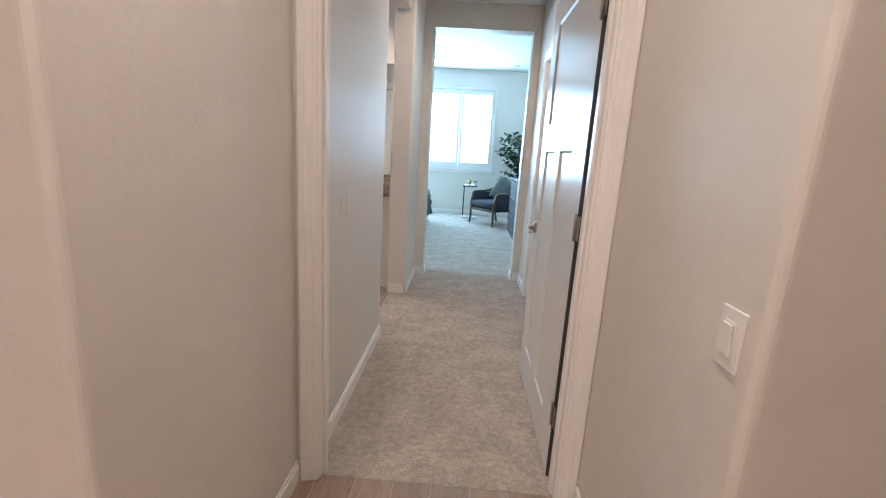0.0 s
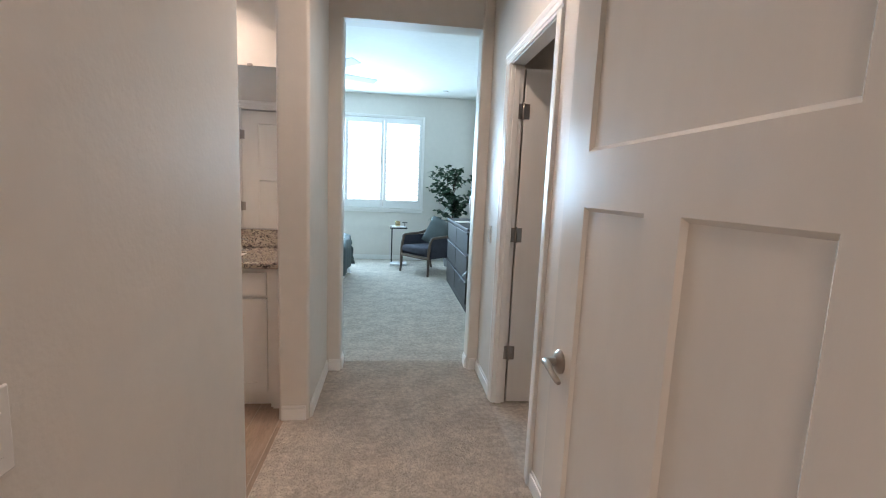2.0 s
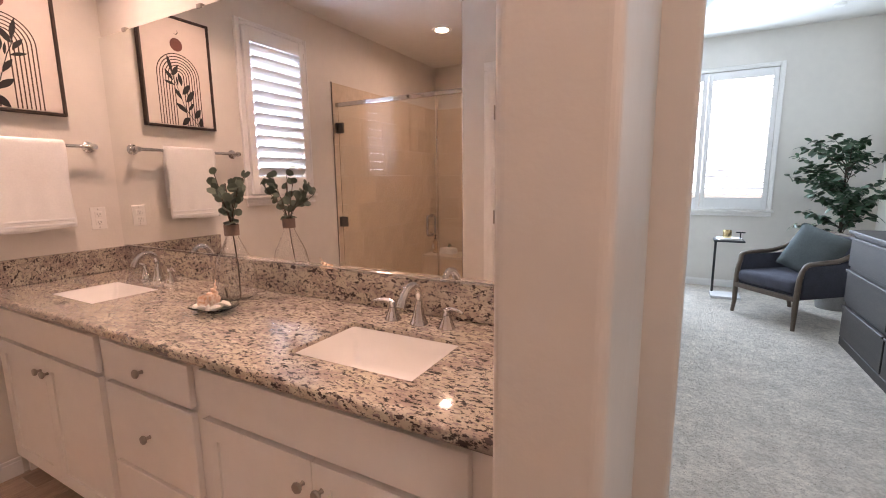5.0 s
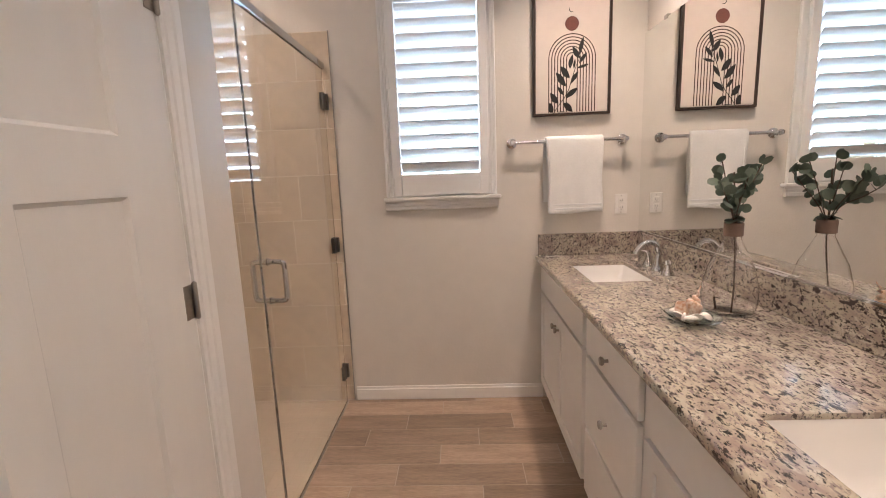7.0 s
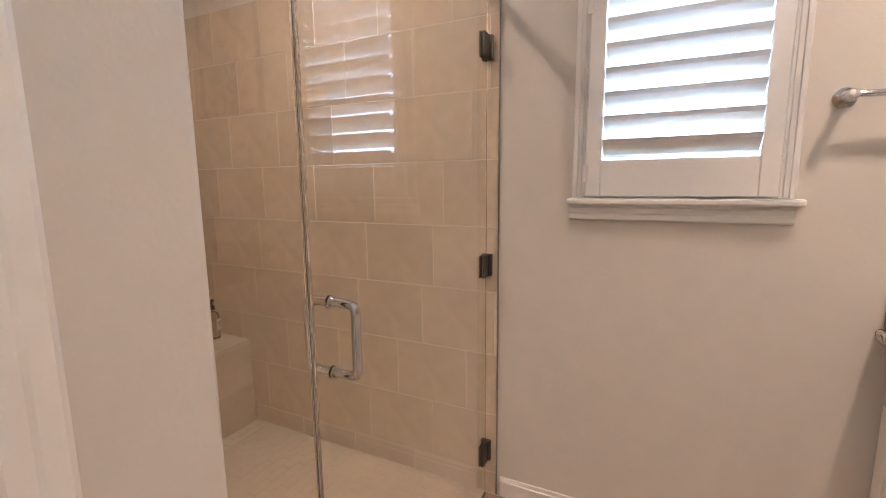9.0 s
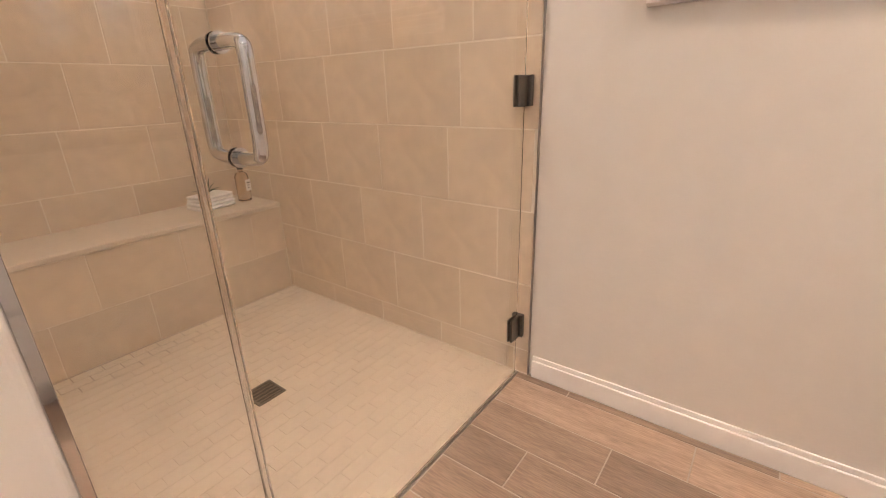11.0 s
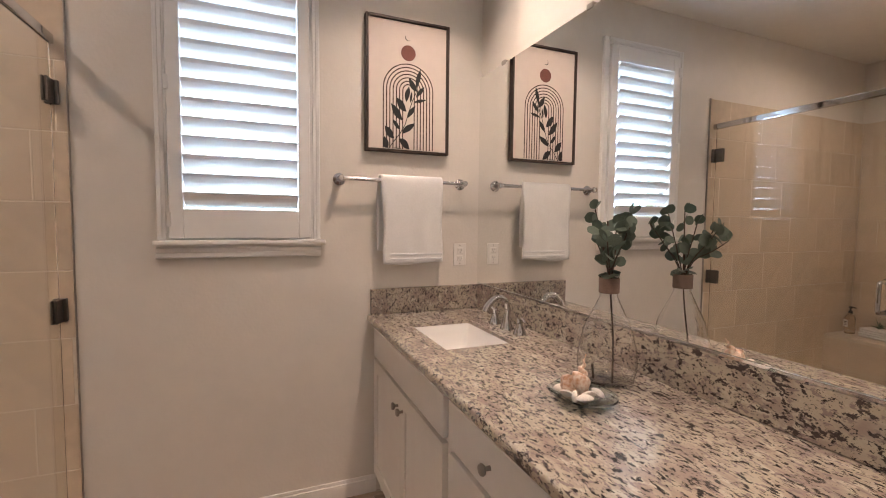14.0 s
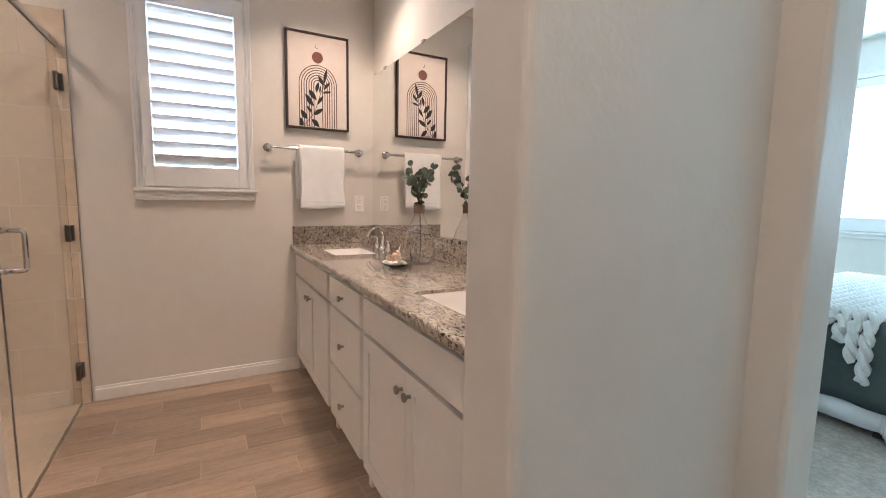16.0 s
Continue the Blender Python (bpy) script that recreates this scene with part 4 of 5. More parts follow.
mr = thing("wall_mirror", "wide frameless wall mirror above the granite backsplash", "mirror")
part("mirror_glass", box(WX + 0.012, 0.033, 5.2085, 5.2255, 1.047, 2.137, bev=0.0015), MIRROR, mr)
for x in (-2.2, -1.6, -0.9, -0.3):
    part("mirror_clip", box(x - 0.016, x + 0.016, 5.2045, 5.2255, 2.130, 2.150, bev=0.002), NICKEL, mr)
part("bottom_channel", box(WX + 0.024, 0.033, 5.2035, 5.2075, 1.0425, 1.052, bev=0.001), CHROME, mr)

# glass vase with eucalyptus
vs = thing("glass_vase", "clear glass bottle vase with a brown collar", "vase", pose(-1.306, 5.06, CT) @ Matrix.Diagonal((1, 1, 1.07, 1)))
outer = [(0.0, 0.002), (0.060, 0.002), (0.076, 0.012), (0.084, 0.045), (0.082, 0.09), (0.067, 0.15), (0.042, 0.20), (0.025, 0.235), (0.024, 0.285), (0.028, 0.292)]
part("glass_body", lathe(outer + [(0.027, 0.292), (0.0232, 0.285), (0.0242, 0.235), (0.0412, 0.20), (0.0661, 0.15), (0.0811, 0.09), (0.0831, 0.045), (0.0751, 0.0125), (0.0595, 0.003), (0, 0.003)], 48), THIN, vs, smooth=True)
part("collar", lathe([(0.0265, 0.245), (0.0285, 0.246), (0.029, 0.284), (0.0275, 0.286), (0.0265, 0.285)], 32), TWINE, vs, "brown leather collar round the neck", smooth=True)
eu = thing("eucalyptus_stems", "dusty green eucalyptus stems in a glass vase", "plant", pose(-1.306, 5.06, CT))
tube_pts = smooth_path([(0.035, -0.01, 0.008), (0.022, 0.0, 0.13), (0.006, 0.002, 0.25), (0.0, -0.002, 0.36), (-0.008, -0.006, 0.47)], 6)
part("main_stem", tube(tube_pts, [0.0026] * len(tube_pts), 6), STEM, eu)
part("cut_twig", tube([(-0.02, -0.03, 0.008), (-0.008, -0.045, 0.055)], 0.0035, 6), STEM, eu)
rng = random.Random(4)


def leaf_bm(ln, wd, fold=0.12):
    b = bmesh.new()
    n = 6
    rows = []
    for i in range(n + 1):
        t = i / n
        w = wd * 0.5 * math.sqrt(max(0.0, 1 - (2 * t - 1) ** 2)) ** 0.9
        w = max(w, 0.0004)
        z = -0.10 * ln * t * t
        rows.append([b.verts.new((t * ln, -w, z + fold * w)), b.verts.new((t * ln, 0, z)), b.verts.new((t * ln, w, z + fold * w))])
    for p, q in zip(rows, rows[1:]):
        for k in range(2):
            b.faces.new((p[k], p[k + 1], q[k + 1], q[k]))
    return b


EL = [mesh(leaf_bm(l, w, 0.06), "leaf", EUCA, True) for l, w in ((0.036, 0.035), (0.031, 0.030), (0.040, 0.038))]
FAN = Vector((0.74, -0.67, 0))                 # the way in which the sprigs spread
ACROSS = Vector((0.67, 0.74, 0))
for along, aside, zt in ((-0.10, 0.02, 0.465), (-0.08, -0.05, 0.435), (-0.05, 0.055, 0.495), (0.0, -0.045, 0.505), (0.03, 0.03, 0.465), (0.08, -0.03, 0.445), (0.09, 0.045, 0.455), (0.12, -0.01, 0.415)):
    tip = FAN * along + ACROSS * aside
    sp = smooth_path([(0.003, 0.002, 0.29), tuple(tip * 0.25 + Vector((0, 0, 0.35))), tuple(tip * 0.65 + Vector((0, 0, 0.33 + (zt - 0.33) * 0.6))), tuple(tip + Vector((0, 0, zt)))], 5)
    part("branch", tube(sp, [0.0017] * len(sp), 5), STEM, eu)
    for i in range(5, len(sp), 2):
        for side in (-1, 1):
            if rng.random() < 0.3:
                continue
            # round leaves in pairs, held up and outwards
            part("leaf", EL[rng.randrange(3)], EUCA, eu, m=Matrix.Translation(sp[i]) @ pose(0, 0, 0, 0, 0, rng.uniform(0, 360)) @ pose(0, 0, 0, rng.uniform(35, 85) * side, rng.uniform(-60, 10), 90 * side))
    part("leaf", EL[1], EUCA, eu, m=Matrix.Translation(sp[-1]) @ pose(0, 0, 0, rng.uniform(40, 90), rng.uniform(-80, -40), rng.uniform(0, 360)))
for i in range(6):
    part("leaf", EL[i % 3], EUCA, eu, m=Matrix.Translation((0, 0, 0.318)) @ pose(0, 0, 0, rng.uniform(-30, 30), rng.uniform(-25, 40), i * 60 + 10))

# dish of shells
ds = thing("glass_dish", "shallow aqua glass dish on the counter", "dish", pose(-1.215, 4.895, CT))
db = bmesh.new()
N = 40
pr = []
for r, z in ((0.001, 0.001), (0.04, 0.001), (0.07, 0.010), (0.098, 0.024), (0.096, 0.028), (0.068, 0.015), (0.038, 0.006), (0.001, 0.006)):
    pr.append([db.verts.new((r * (1 + 0.05 * math.sin(5 * a) * (r / 0.1)) * math.cos(a), 0.82 * r * math.sin(a), z + 0.004 * math.sin(3 * a) * (r / 0.1))) for a in [2 * math.pi * i / N for i in range(N)]])
for p, q in zip(pr, pr[1:]):
    for i in range(N):
        db.faces.new((p[i], p[(i + 1) % N], q[(i + 1) % N], q[i]))
part("dish_body", db, AQUA, ds, smooth=True)


def conch(name, label, m, s):
    t = thing(name, label, "seashell", m, group="seashells")
    sb = bmesh.new()
    rows = []
    n, k = 60, 14
    for i in range(n + 1):
        u = i / n
        ang = u * 2 * math.pi * 3.6
        R = s * 0.20 * u ** 1.3
        rad = s * (0.03 + 0.34 * u ** 1.5)
        c = Vector((R * math.cos(ang), R * math.sin(ang), s * (1.55 - 1.25 * u ** 0.85)))
        row = []
        for j in range(k):
            b_ = 2 * math.pi * j / k
            shoulder = 1.0 + 0.30 * max(0.0, math.cos(b_ - 0.9)) ** 6 * (0.6 + 0.4 * math.sin(ang * 4))
            lip = 1.0 + (0.55 * max(0.0, math.cos(b_ + 0.2)) if u > 0.93 else 0.0)
            d = rad * math.cos(b_) * shoulder * lip
            h = rad * math.sin(b_) * (2.3 * u ** 0.6 if math.sin(b_) < 0 else 0.75)
            row.append(sb.verts.new(c + Vector((d * math.cos(ang), d * math.sin(ang), h))))
        rows.append(row)
    for p, q in zip(rows, rows[1:]):
        for j in range(k):
            sb.faces.new((p[j], p[(j + 1) % k], q[(j + 1) % k], q[j]))
    sb.faces.new(rows[0])
    sb.faces.new(rows[-1])
    part("shell_body", sb, SHELL, t, smooth=True)
    return t


conch("conch_shell", "cream and orange conch shell lying in a glass dish", pose(-1.232, 4.893, CT + 0.020, -24, 12, 48), 0.064)
for i, (x, y, r) in enumerate(((-1.17, 4.868, 0.019), (-1.255, 4.862, 0.017), (-1.275, 4.905, 0.016), (-1.19, 4.925, 0.018), (-1.222, 4.852, 0.015), (-1.185, 4.89, 0.017), (-1.262, 4.885, 0.014), (-1.20, 4.862, 0.013), (-1.245, 4.92, 0.016))):
    t = thing("small_shell", "small pale scallop shell in a glass dish", "seashell", pose(x, y, CT + 0.014 + r * 0.62, 10 * i, 8 * i - 15, 47 * i), group="seashells")
    sb = bmesh.new()
    rows = []
    for a in range(7):
        ph = a / 6 * math.pi / 2
        rows.append([sb.verts.new((r * 1.25 * math.cos(ph) * math.cos(q) * (1 + 0.05 * math.cos(14 * q)), r * math.cos(ph) * math.sin(q) * (1 + 0.05 * math.cos(14 * q)), r * 0.62 * math.sin(ph))) for q in [2 * math.pi * k / 28 for k in range(28)]] if a < 6 else [sb.verts.new((0, 0, r * 0.62))])
    for p, q in zip(rows, rows[1:]):
        for k in range(28):
            if len(q) > 1:
                sb.faces.new((p[k], p[(k + 1) % 28], q[(k + 1) % 28], q[k]))
            else:
                sb.faces.new((p[k], p[(k + 1) % 28], q[0]))
    low = sb.verts.new((0, 0, -r * 0.5))
    for k in range(28):
        sb.faces.new((rows[0][(k + 1) % 28], rows[0][k], low))
    part("shell_body", sb, SHELLW, t, smooth=True)

# ---- bathroom: wall things ----
pc = thing("framed_print", "abstract arch and leaf print in a walnut frame", "picture", pose(WX + 0.001, 4.808, 2.040, 0, 0, 90) @ Matrix.Diagonal((1.036, 1, 1.038, 1)))
PWD, PHT = 0.207, 0.310                        # half width and height
fb = box(-PWD, -PWD + 0.012, -0.034, 0, -PHT, PHT, bev=0.0015)
bx(fb, PWD - 0.012, PWD, -0.034, 0, -PHT, PHT, bev=0.0015)
bx(fb, -PWD + 0.012, PWD - 0.012, -0.034, 0, -PHT, -PHT + 0.012, bev=0.0015)
bx(fb, -PWD + 0.012, PWD - 0.012, -0.034, 0, PHT - 0.012, PHT, bev=0.0015)
part("frame", fb, FRAMEW, pc)
part("canvas", box(-PWD + 0.015, PWD - 0.015, -0.026, -0.004, -PHT + 0.015, PHT - 0.015), CANVAS, pc)
YF = -0.0265


def flat(pts, y=YF):
    b = bmesh.new()
    vs_ = [b.verts.new((x, y, z)) for x, z in pts]
    vb = [b.verts.new((x, y + 0.0004, z)) for x, z in pts]
    b.faces.new(vs_)
    b.faces.new(vb[::-1])
    for i in range(len(pts)):
        j = (i + 1) % len(pts)
        b.faces.new((vs_[i], vb[i], vb[j], vs_[j]))
    return b


ACX, ACZ = 0.0, -0.018
for i in range(7):
    r = 0.126 - i * 0.0158
    th = 0.0052
    arc = [(ACX + r * math.cos(a), ACZ + r * math.sin(a)) for a in [math.pi * k / 28 for k in range(29)]]
    arc_in = [(ACX + (r - th) * math.cos(a), ACZ + (r - th) * math.sin(a)) for a in [math.pi * k / 28 for k in range(29)]]
    zb = -PHT + 0.017
    b = bmesh.new()
    o = [(ACX + r, zb)] + arc + [(ACX - r, zb)]
    n_ = [(ACX + r - th, zb)] + arc_in + [(ACX - r + th, zb)]
    ov = [b.verts.new((x, YF, z)) for x, z in o]
    iv = [b.verts.new((x, YF, z)) for x, z in n_]
    for k in range(len(o) - 1):
        b.faces.new((ov[k], ov[k + 1], iv[k + 1], iv[k]))
    part("arch_line", b, LINEINK, pc)
part("sun_disc", flat([(-0.002 + 0.036 * math.cos(a), 0.156 + 0.036 * math.sin(a)) for a in [2 * math.pi * k / 40 for k in range(40)]]), RUST, pc)
mo = [(-0.004 + 0.014 * math.cos(a), 0.226 + 0.014 * math.sin(a)) for a in [math.radians(122 + 196 * k / 20) for k in range(21)]]
mi = [(-0.0009 + 0.014 * math.cos(a), 0.2286 + 0.014 * math.sin(a)) for a in [math.radians(300 - 160 * k / 16) for k in range(17)]]
part("moon", flat(mo + mi), INK, pc)
STEM_LINE = [(-0.101, -0.303), (-0.071, -0.258), (-0.041, -0.221), (-0.017, -0.179), (0.001, -0.119), (0.019, -0.064), (0.036, -0.027), (0.049, 0.028)]
b = bmesh.new()
for (xa, za), (xb, zb) in zip(STEM_LINE, STEM_LINE[1:]):
    nx, nz = zb - za, -(xb - xa)
    l = math.hypot(nx, nz)
    nx, nz = nx / l * 0.0018, nz / l * 0.0018
    b.faces.new([b.verts.new((x, YF - 0.0006, z)) for x, z in ((xa - nx, za - nz), (xa + nx, za + nz), (xb + nx, zb + nz), (xb - nx, zb - nz))])
part("painted_stem", b, INK, pc)
# painted leaves: base, tip and width
for x0_, z0_, x1_, z1_, wd_ in ((0.041, -0.003, 0.059, 0.09, 0.021),
                                (0.041, -0.018, 0.001, 0.042, 0.026),
                                (-0.01, -0.071, 0.002, 0.003, 0.024),
                                (0.011, -0.073, 0.016, -0.019, 0.012),
                                (0.038, -0.047, 0.08, 0.01, 0.02),
                                (0.026, -0.071, 0.09, -0.051, 0.015),
                                (-0.01, -0.117, -0.06, -0.055, 0.032),
                                (-0.004, -0.147, 0.034, -0.084, 0.022),
                                (-0.028, -0.159, -0.086, -0.085, 0.032),
                                (-0.04, -0.204, -0.078, -0.158, 0.018),
                                (-0.031, -0.223, 0.032, -0.167, 0.028),
                                (-0.07, -0.246, -0.116, -0.191, 0.032),
                                (-0.048, -0.246, 0.006, -0.294, 0.032),
                                (-0.101, -0.303, -0.118, -0.24, 0.029),
                                (-0.094, -0.302, -0.034, -0.291, 0.012)):
    ax_, az_ = x1_ - x0_, z1_ - z0_
    ln_ = math.hypot(ax_, az_)
    ax_, az_ = ax_ / ln_, az_ / ln_
    edge = [(k / 12 * ln_, 0.60 * wd_ * math.sin(math.pi * (k / 12) ** 0.85)) for k in range(13)] + [(k / 12 * ln_, -0.42 * wd_ * math.sin(math.pi * (k / 12) ** 1.15)) for k in range(11, 0, -1)]
    part("painted_leaf", flat([(x0_ + p * ax_ - q * az_, max(z0_ + p * az_ + q * ax_, -PHT + 0.017)) for p, q in edge], YF - 0.001), INK, pc)

tr_ = thing("towel_bar", "chrome towel bar on the bathroom wall", "towel bar")
part("bar", tube([(WX + 0.062, 4.468, 1.575), (WX + 0.062, 5.105, 1.575)], 0.0095, 16), CHROME, tr_, smooth=True)
for y in (4.472, 5.102):
    pbm = lathe([(0, 0), (0.029, 0), (0.029, 0.006), (0.02, 0.012), (0.013, 0.02), (0.013, 0.055), (0.017, 0.062), (0.013, 0.078), (0, 0.08)], 24)
    bmesh.ops.rotate(pbm, verts=pbm.verts, cent=(0, 0, 0), matrix=Matrix.Rotation(radians(90), 3, "Y"))
    part("post", pbm, CHROME, tr_, smooth=True, m=Matrix.Translation((WX, y, 1.575)))

tw = thing("hand_towel", "white terry hand towel folded over a chrome bar", "towel")
tb = bmesh.new()
path = [(WX + 0.040, 1.235), (WX + 0.041, 1.40), (WX + 0.044, 1.53), (WX + 0.049, 1.585), (WX + 0.062, 1.597), (WX + 0.077, 1.585), (WX + 0.083, 1.53), (WX + 0.086, 1.45), (WX + 0.088, 1.36), (WX + 0.090, 1.27), (WX + 0.091, 1.225), (WX + 0.091, 1.172)]
sm = smooth_path([(x, 0, z) for x, z in path], 4)
rows = []
NT = 22
for i, p in enumerate(sm):
    row = []
    for j in range(NT + 1):
        u = j / NT
        w = 0.155 + 0.004 * math.sin(i * 0.35)
        back = p.x < WX + 0.06
        yy = 4.815 + (u - 0.5) * 2 * w + (0.008 * (1.575 - p.z) / 0.4 * (1 - u) if not back else -0.012)
        drop = max(0.0, 1.57 - p.z)
        xx = p.x + (0.006 * math.sin(u * 9 + 1) + 0.003 * math.sin(u * 21)) * drop * (1 if not back else 0.4)
        row.append(tb.verts.new((xx, yy, p.z - (0.006 * math.sin(u * 5) if i in (0, len(sm) - 1) else 0))))
    rows.append(row)
for p, q in zip(rows, rows[1:]):
    for j in range(NT):
        tb.faces.new((p[j], p[j + 1], q[j + 1], q[j]))
tob = part("terry_cloth", tb, TOWEL, tw, smooth=True)
so = tob.modifiers.new("thickness", "SOLIDIFY")
so.thickness, so.offset = 0.010, 0
for z in (1.195, 1.218):
    part("woven_band", box(WX + 0.0955, WX + 0.099, 4.668, 4.968, z - 0.005, z + 0.005, bev=0.0015), SHEET, tw)
part("side_hem", box(WX + 0.093, WX + 0.097, 4.676, 4.682, 1.19, 1.50, bev=0.0015), TOWEL, tw)


def outlet(name, label, m, kind):
    """A wall plate in the x-z plane with its face towards -y."""
    o = thing(name, label, "outlet" if kind == "outlet" else "switch", m)
    part("cover_plate", box(-0.036, 0.036, -0.006, 0, -0.059, 0.059, bev=0.003, seg=2), PLATE, o)
    if kind == "outlet":
        for z in (-0.021, 0.021):
            part("socket", box(-0.017, 0.017, -0.009, -0.006, z - 0.015, z + 0.015, bev=0.003), PLATE, o)
            part("slot", bx(bx(box(-0.008, -0.006, -0.0096, -0.009, z - 0.003, z + 0.006), 0.006, 0.008, -0.0096, -0.009, z - 0.003, z + 0.006), -0.002, 0.002, -0.0096, -0.009, z - 0.011, z - 0.007), BLACKP, o)
    else:
        part("rocker_frame", box(-0.018, 0.018, -0.0075, -0.006, -0.035, 0.035, bev=0.001), PLATE, o)
        part("rocker", box(-0.0155, 0.0155, -0.0125, -0.0075, -0.032, 0.032, bev=0.003), PLATE, o, m=pose(0, 0, 0, 3, 0, 0))
    for z in (-0.048, 0.048) if kind == "outlet" else ():
        part("screw", lathe([(0, -0.0003), (0.003, -0.0003), (0.003, 0.0006), (0, 0.001)], 10, (0, 0, 0)), NICKEL, o, m=pose(0, -0.0062, z, 90, 0, 0))
    return o


outlet("wall_outlet", "white duplex outlet above the granite splash", pose(WX, 5.107, 1.205, 0, 0, 90), "outlet")
outlet("light_switch", "white rocker switch on the hall wall", pose(0.166, 2.585, 1.043, 0, 0, 90), "switch")
outlet("light_switch", "white rocker switch on the passage wall", pose(1.222, 1.39, 1.0, 0, 0, -90), "switch")
outlet("light_switch", "white rocker switch on the hall wall beside the opening", pose(1.345, 5.0, 1.08, 0, 0, -90), "switch")
outlet("wall_outlet", "white outlet under the bedroom window", pose(-0.296, 10.43, 0.446), "outlet")

# recessed lights; those outside the bathroom are unseen, added to go with the fill lamps
for n, x, y, z, p in CANS:
    c = thing("recessed_light", "white recessed ceiling light, switched on; unseen and added outside the bathroom", "ceiling light", pose(x, y, z - 0.005), group="recessed lights")
    part("trim_ring", lathe([(0.062, 0.004), (0.066, -0.004), (0.088, -0.006), (0.092, 0.0), (0.092, 0.005)], 36), TRIM, c, smooth=True)
    part("lens", lathe([(0, 0.0), (0.061, 0.0), (0.061, 0.004), (0, 0.004)], 32), BULB, c)

# ---- bedroom ----
dz = thing("dresser", "dark-stained wooden dresser with six drawers", "dresser")
D0, D1, E0, E1 = 1.51, 2.05, 6.79, 8.55
part("carcass", box(D0 + 0.02, D1, E0 + 0.005, E1 - 0.005, 0.07, 0.925, bev=0.004), DRESS, dz)
part("top", box(D0 - 0.012, D1 + 0.004, E0 - 0.012, E1 + 0.012, 0.925, 0.956, bev=0.006, seg=2), DRESS, dz)
part("plinth", box(D0 + 0.01, D1 - 0.005, E0, E1, 0, 0.07, bev=0.004), DRESS, dz)
for k, (z0_, z1_) in enumerate(((0.085, 0.345), (0.375, 0.64), (0.67, 0.905))):
    for y0_, y1_ in ((E0 + 0.03, (E0 + E1) / 2 - 0.012), ((E0 + E1) / 2 + 0.012, E1 - 0.03)):
        d = part("drawer", box(D0, D0 + 0.02, y0_, y1_, z0_, z1_ - 0.02, bev=0.003), DRESS, dz)
        part("finger_lip", box(D0 - 0.012, D0 + 0.016, y0_, y1_, z1_ - 0.02, z1_, bev=0.004), DRESS, d)
    part("side_rail", box(D0 + 0.01, D1 - 0.01, E0 - 0.006, E0 + 0.004, z1_ + 0.004, z1_ + 0.022, bev=0.002), DRESS, dz)

va = thing("ceramic_vase", "tall brown and cream glazed vase on the dresser", "vase", pose(1.715, 7.55, 0.957))
part("vase_body", lathe([(0, 0), (0.045, 0), (0.05, 0.01), (0.062, 0.10), (0.076, 0.22), (0.078, 0.29), (0.066, 0.345), (0.044, 0.368), (0.042, 0.385), (0.036, 0.385), (0.036, 0.36), (0, 0.34)], 36), CERAM, va, smooth=True)
LV = [mesh(leaf_bm(l, w, 0.2), "leaf", LEAF, True) for l, w in ((0.075, 0.04), (0.055, 0.032), (0.09, 0.045))]
hb = thing("trailing_greens", "bunch of small green leaves in a ceramic vase", "plant", pose(1.715, 7.55, 0.957))
for i in range(60):
    a, e = rng.uniform(0, 360), rng.uniform(-70, 60)
    rr = rng.uniform(0.01, 0.09)
    part("leaf", LV[1], LEAF, hb, m=pose(rr * math.cos(radians(a)), rr * math.sin(radians(a)), 0.375 + rng.uniform(0, 0.07) - rr * 0.4, rng.uniform(-40, 40), -e, a))
part("stem", tube([(0, 0, 0.345), (0.01, 0.01, 0.42)], 0.008, 6), STEM, hb)
bk = thing("open_magazine", "open magazine lying on the dresser", "book", pose(1.66, 7.75, 0.957, 0, 0, 12))
part("pages", bx(box(-0.14, -0.002, -0.1, 0.1, 0, 0.008, bev=0.002), 0.002, 0.14, -0.1, 0.1, 0, 0.008, bev=0.002), PAPER, bk)
part("cover", box(-0.144, 0.144, -0.104, 0.104, -0.0008, 0.0, bev=0.0), MARBLE, bk)

# armchair
ch = thing("armchair", "wooden armchair with slate upholstery", "armchair", pose(1.297, 9.22, 0, 0, 0, -50))
# local axes: -y is the front, x across
for sx in (-1, 1):
    part("front_leg", tube(smooth_path([(sx * 0.325, -0.335, 0.0), (sx * 0.318, -0.325, 0.12), (sx * 0.318, -0.325, 0.25), (sx * 0.32, -0.315, 0.45), (sx * 0.32, -0.29, 0.545)], 3), [0.017, 0.018, 0.019, 0.021, 0.023, 0.024, 0.024, 0.024, 0.024, 0.023, 0.023, 0.022, 0.022], 10), CHAIRW, ch, smooth=True)
    part("back_leg", tube(smooth_path([(sx * 0.29, 0.36, 0.0), (sx * 0.29, 0.31, 0.2), (sx * 0.29, 0.30, 0.40), (sx * 0.29, 0.36, 0.78)], 3), 0.020, 10), CHAIRW, ch, smooth=True)
    part("armrest", tube(smooth_path([(sx * 0.32, -0.29, 0.54), (sx * 0.335, -0.26, 0.60), (sx * 0.34, -0.12, 0.615), (sx * 0.33, 0.10, 0.625), (sx * 0.31, 0.28, 0.68), (sx * 0.29, 0.35, 0.76)], 4), 0.022, 10), CHAIRW, ch, smooth=True)
    part("side_panel", box(sx * 0.33 - 0.018, sx * 0.33 + 0.018, -0.29, 0.30, 0.30, 0.598, bev=0.012, seg=2), FABRIC, ch, smooth=True)
part("front_rail", box(-0.31, 0.31, -0.345, -0.305, 0.265, 0.31, bev=0.006, seg=2), CHAIRW, ch)
part("seat_deck", box(-0.30, 0.30, -0.31, 0.31, 0.27, 0.33, bev=0.01), FABRIC, ch)
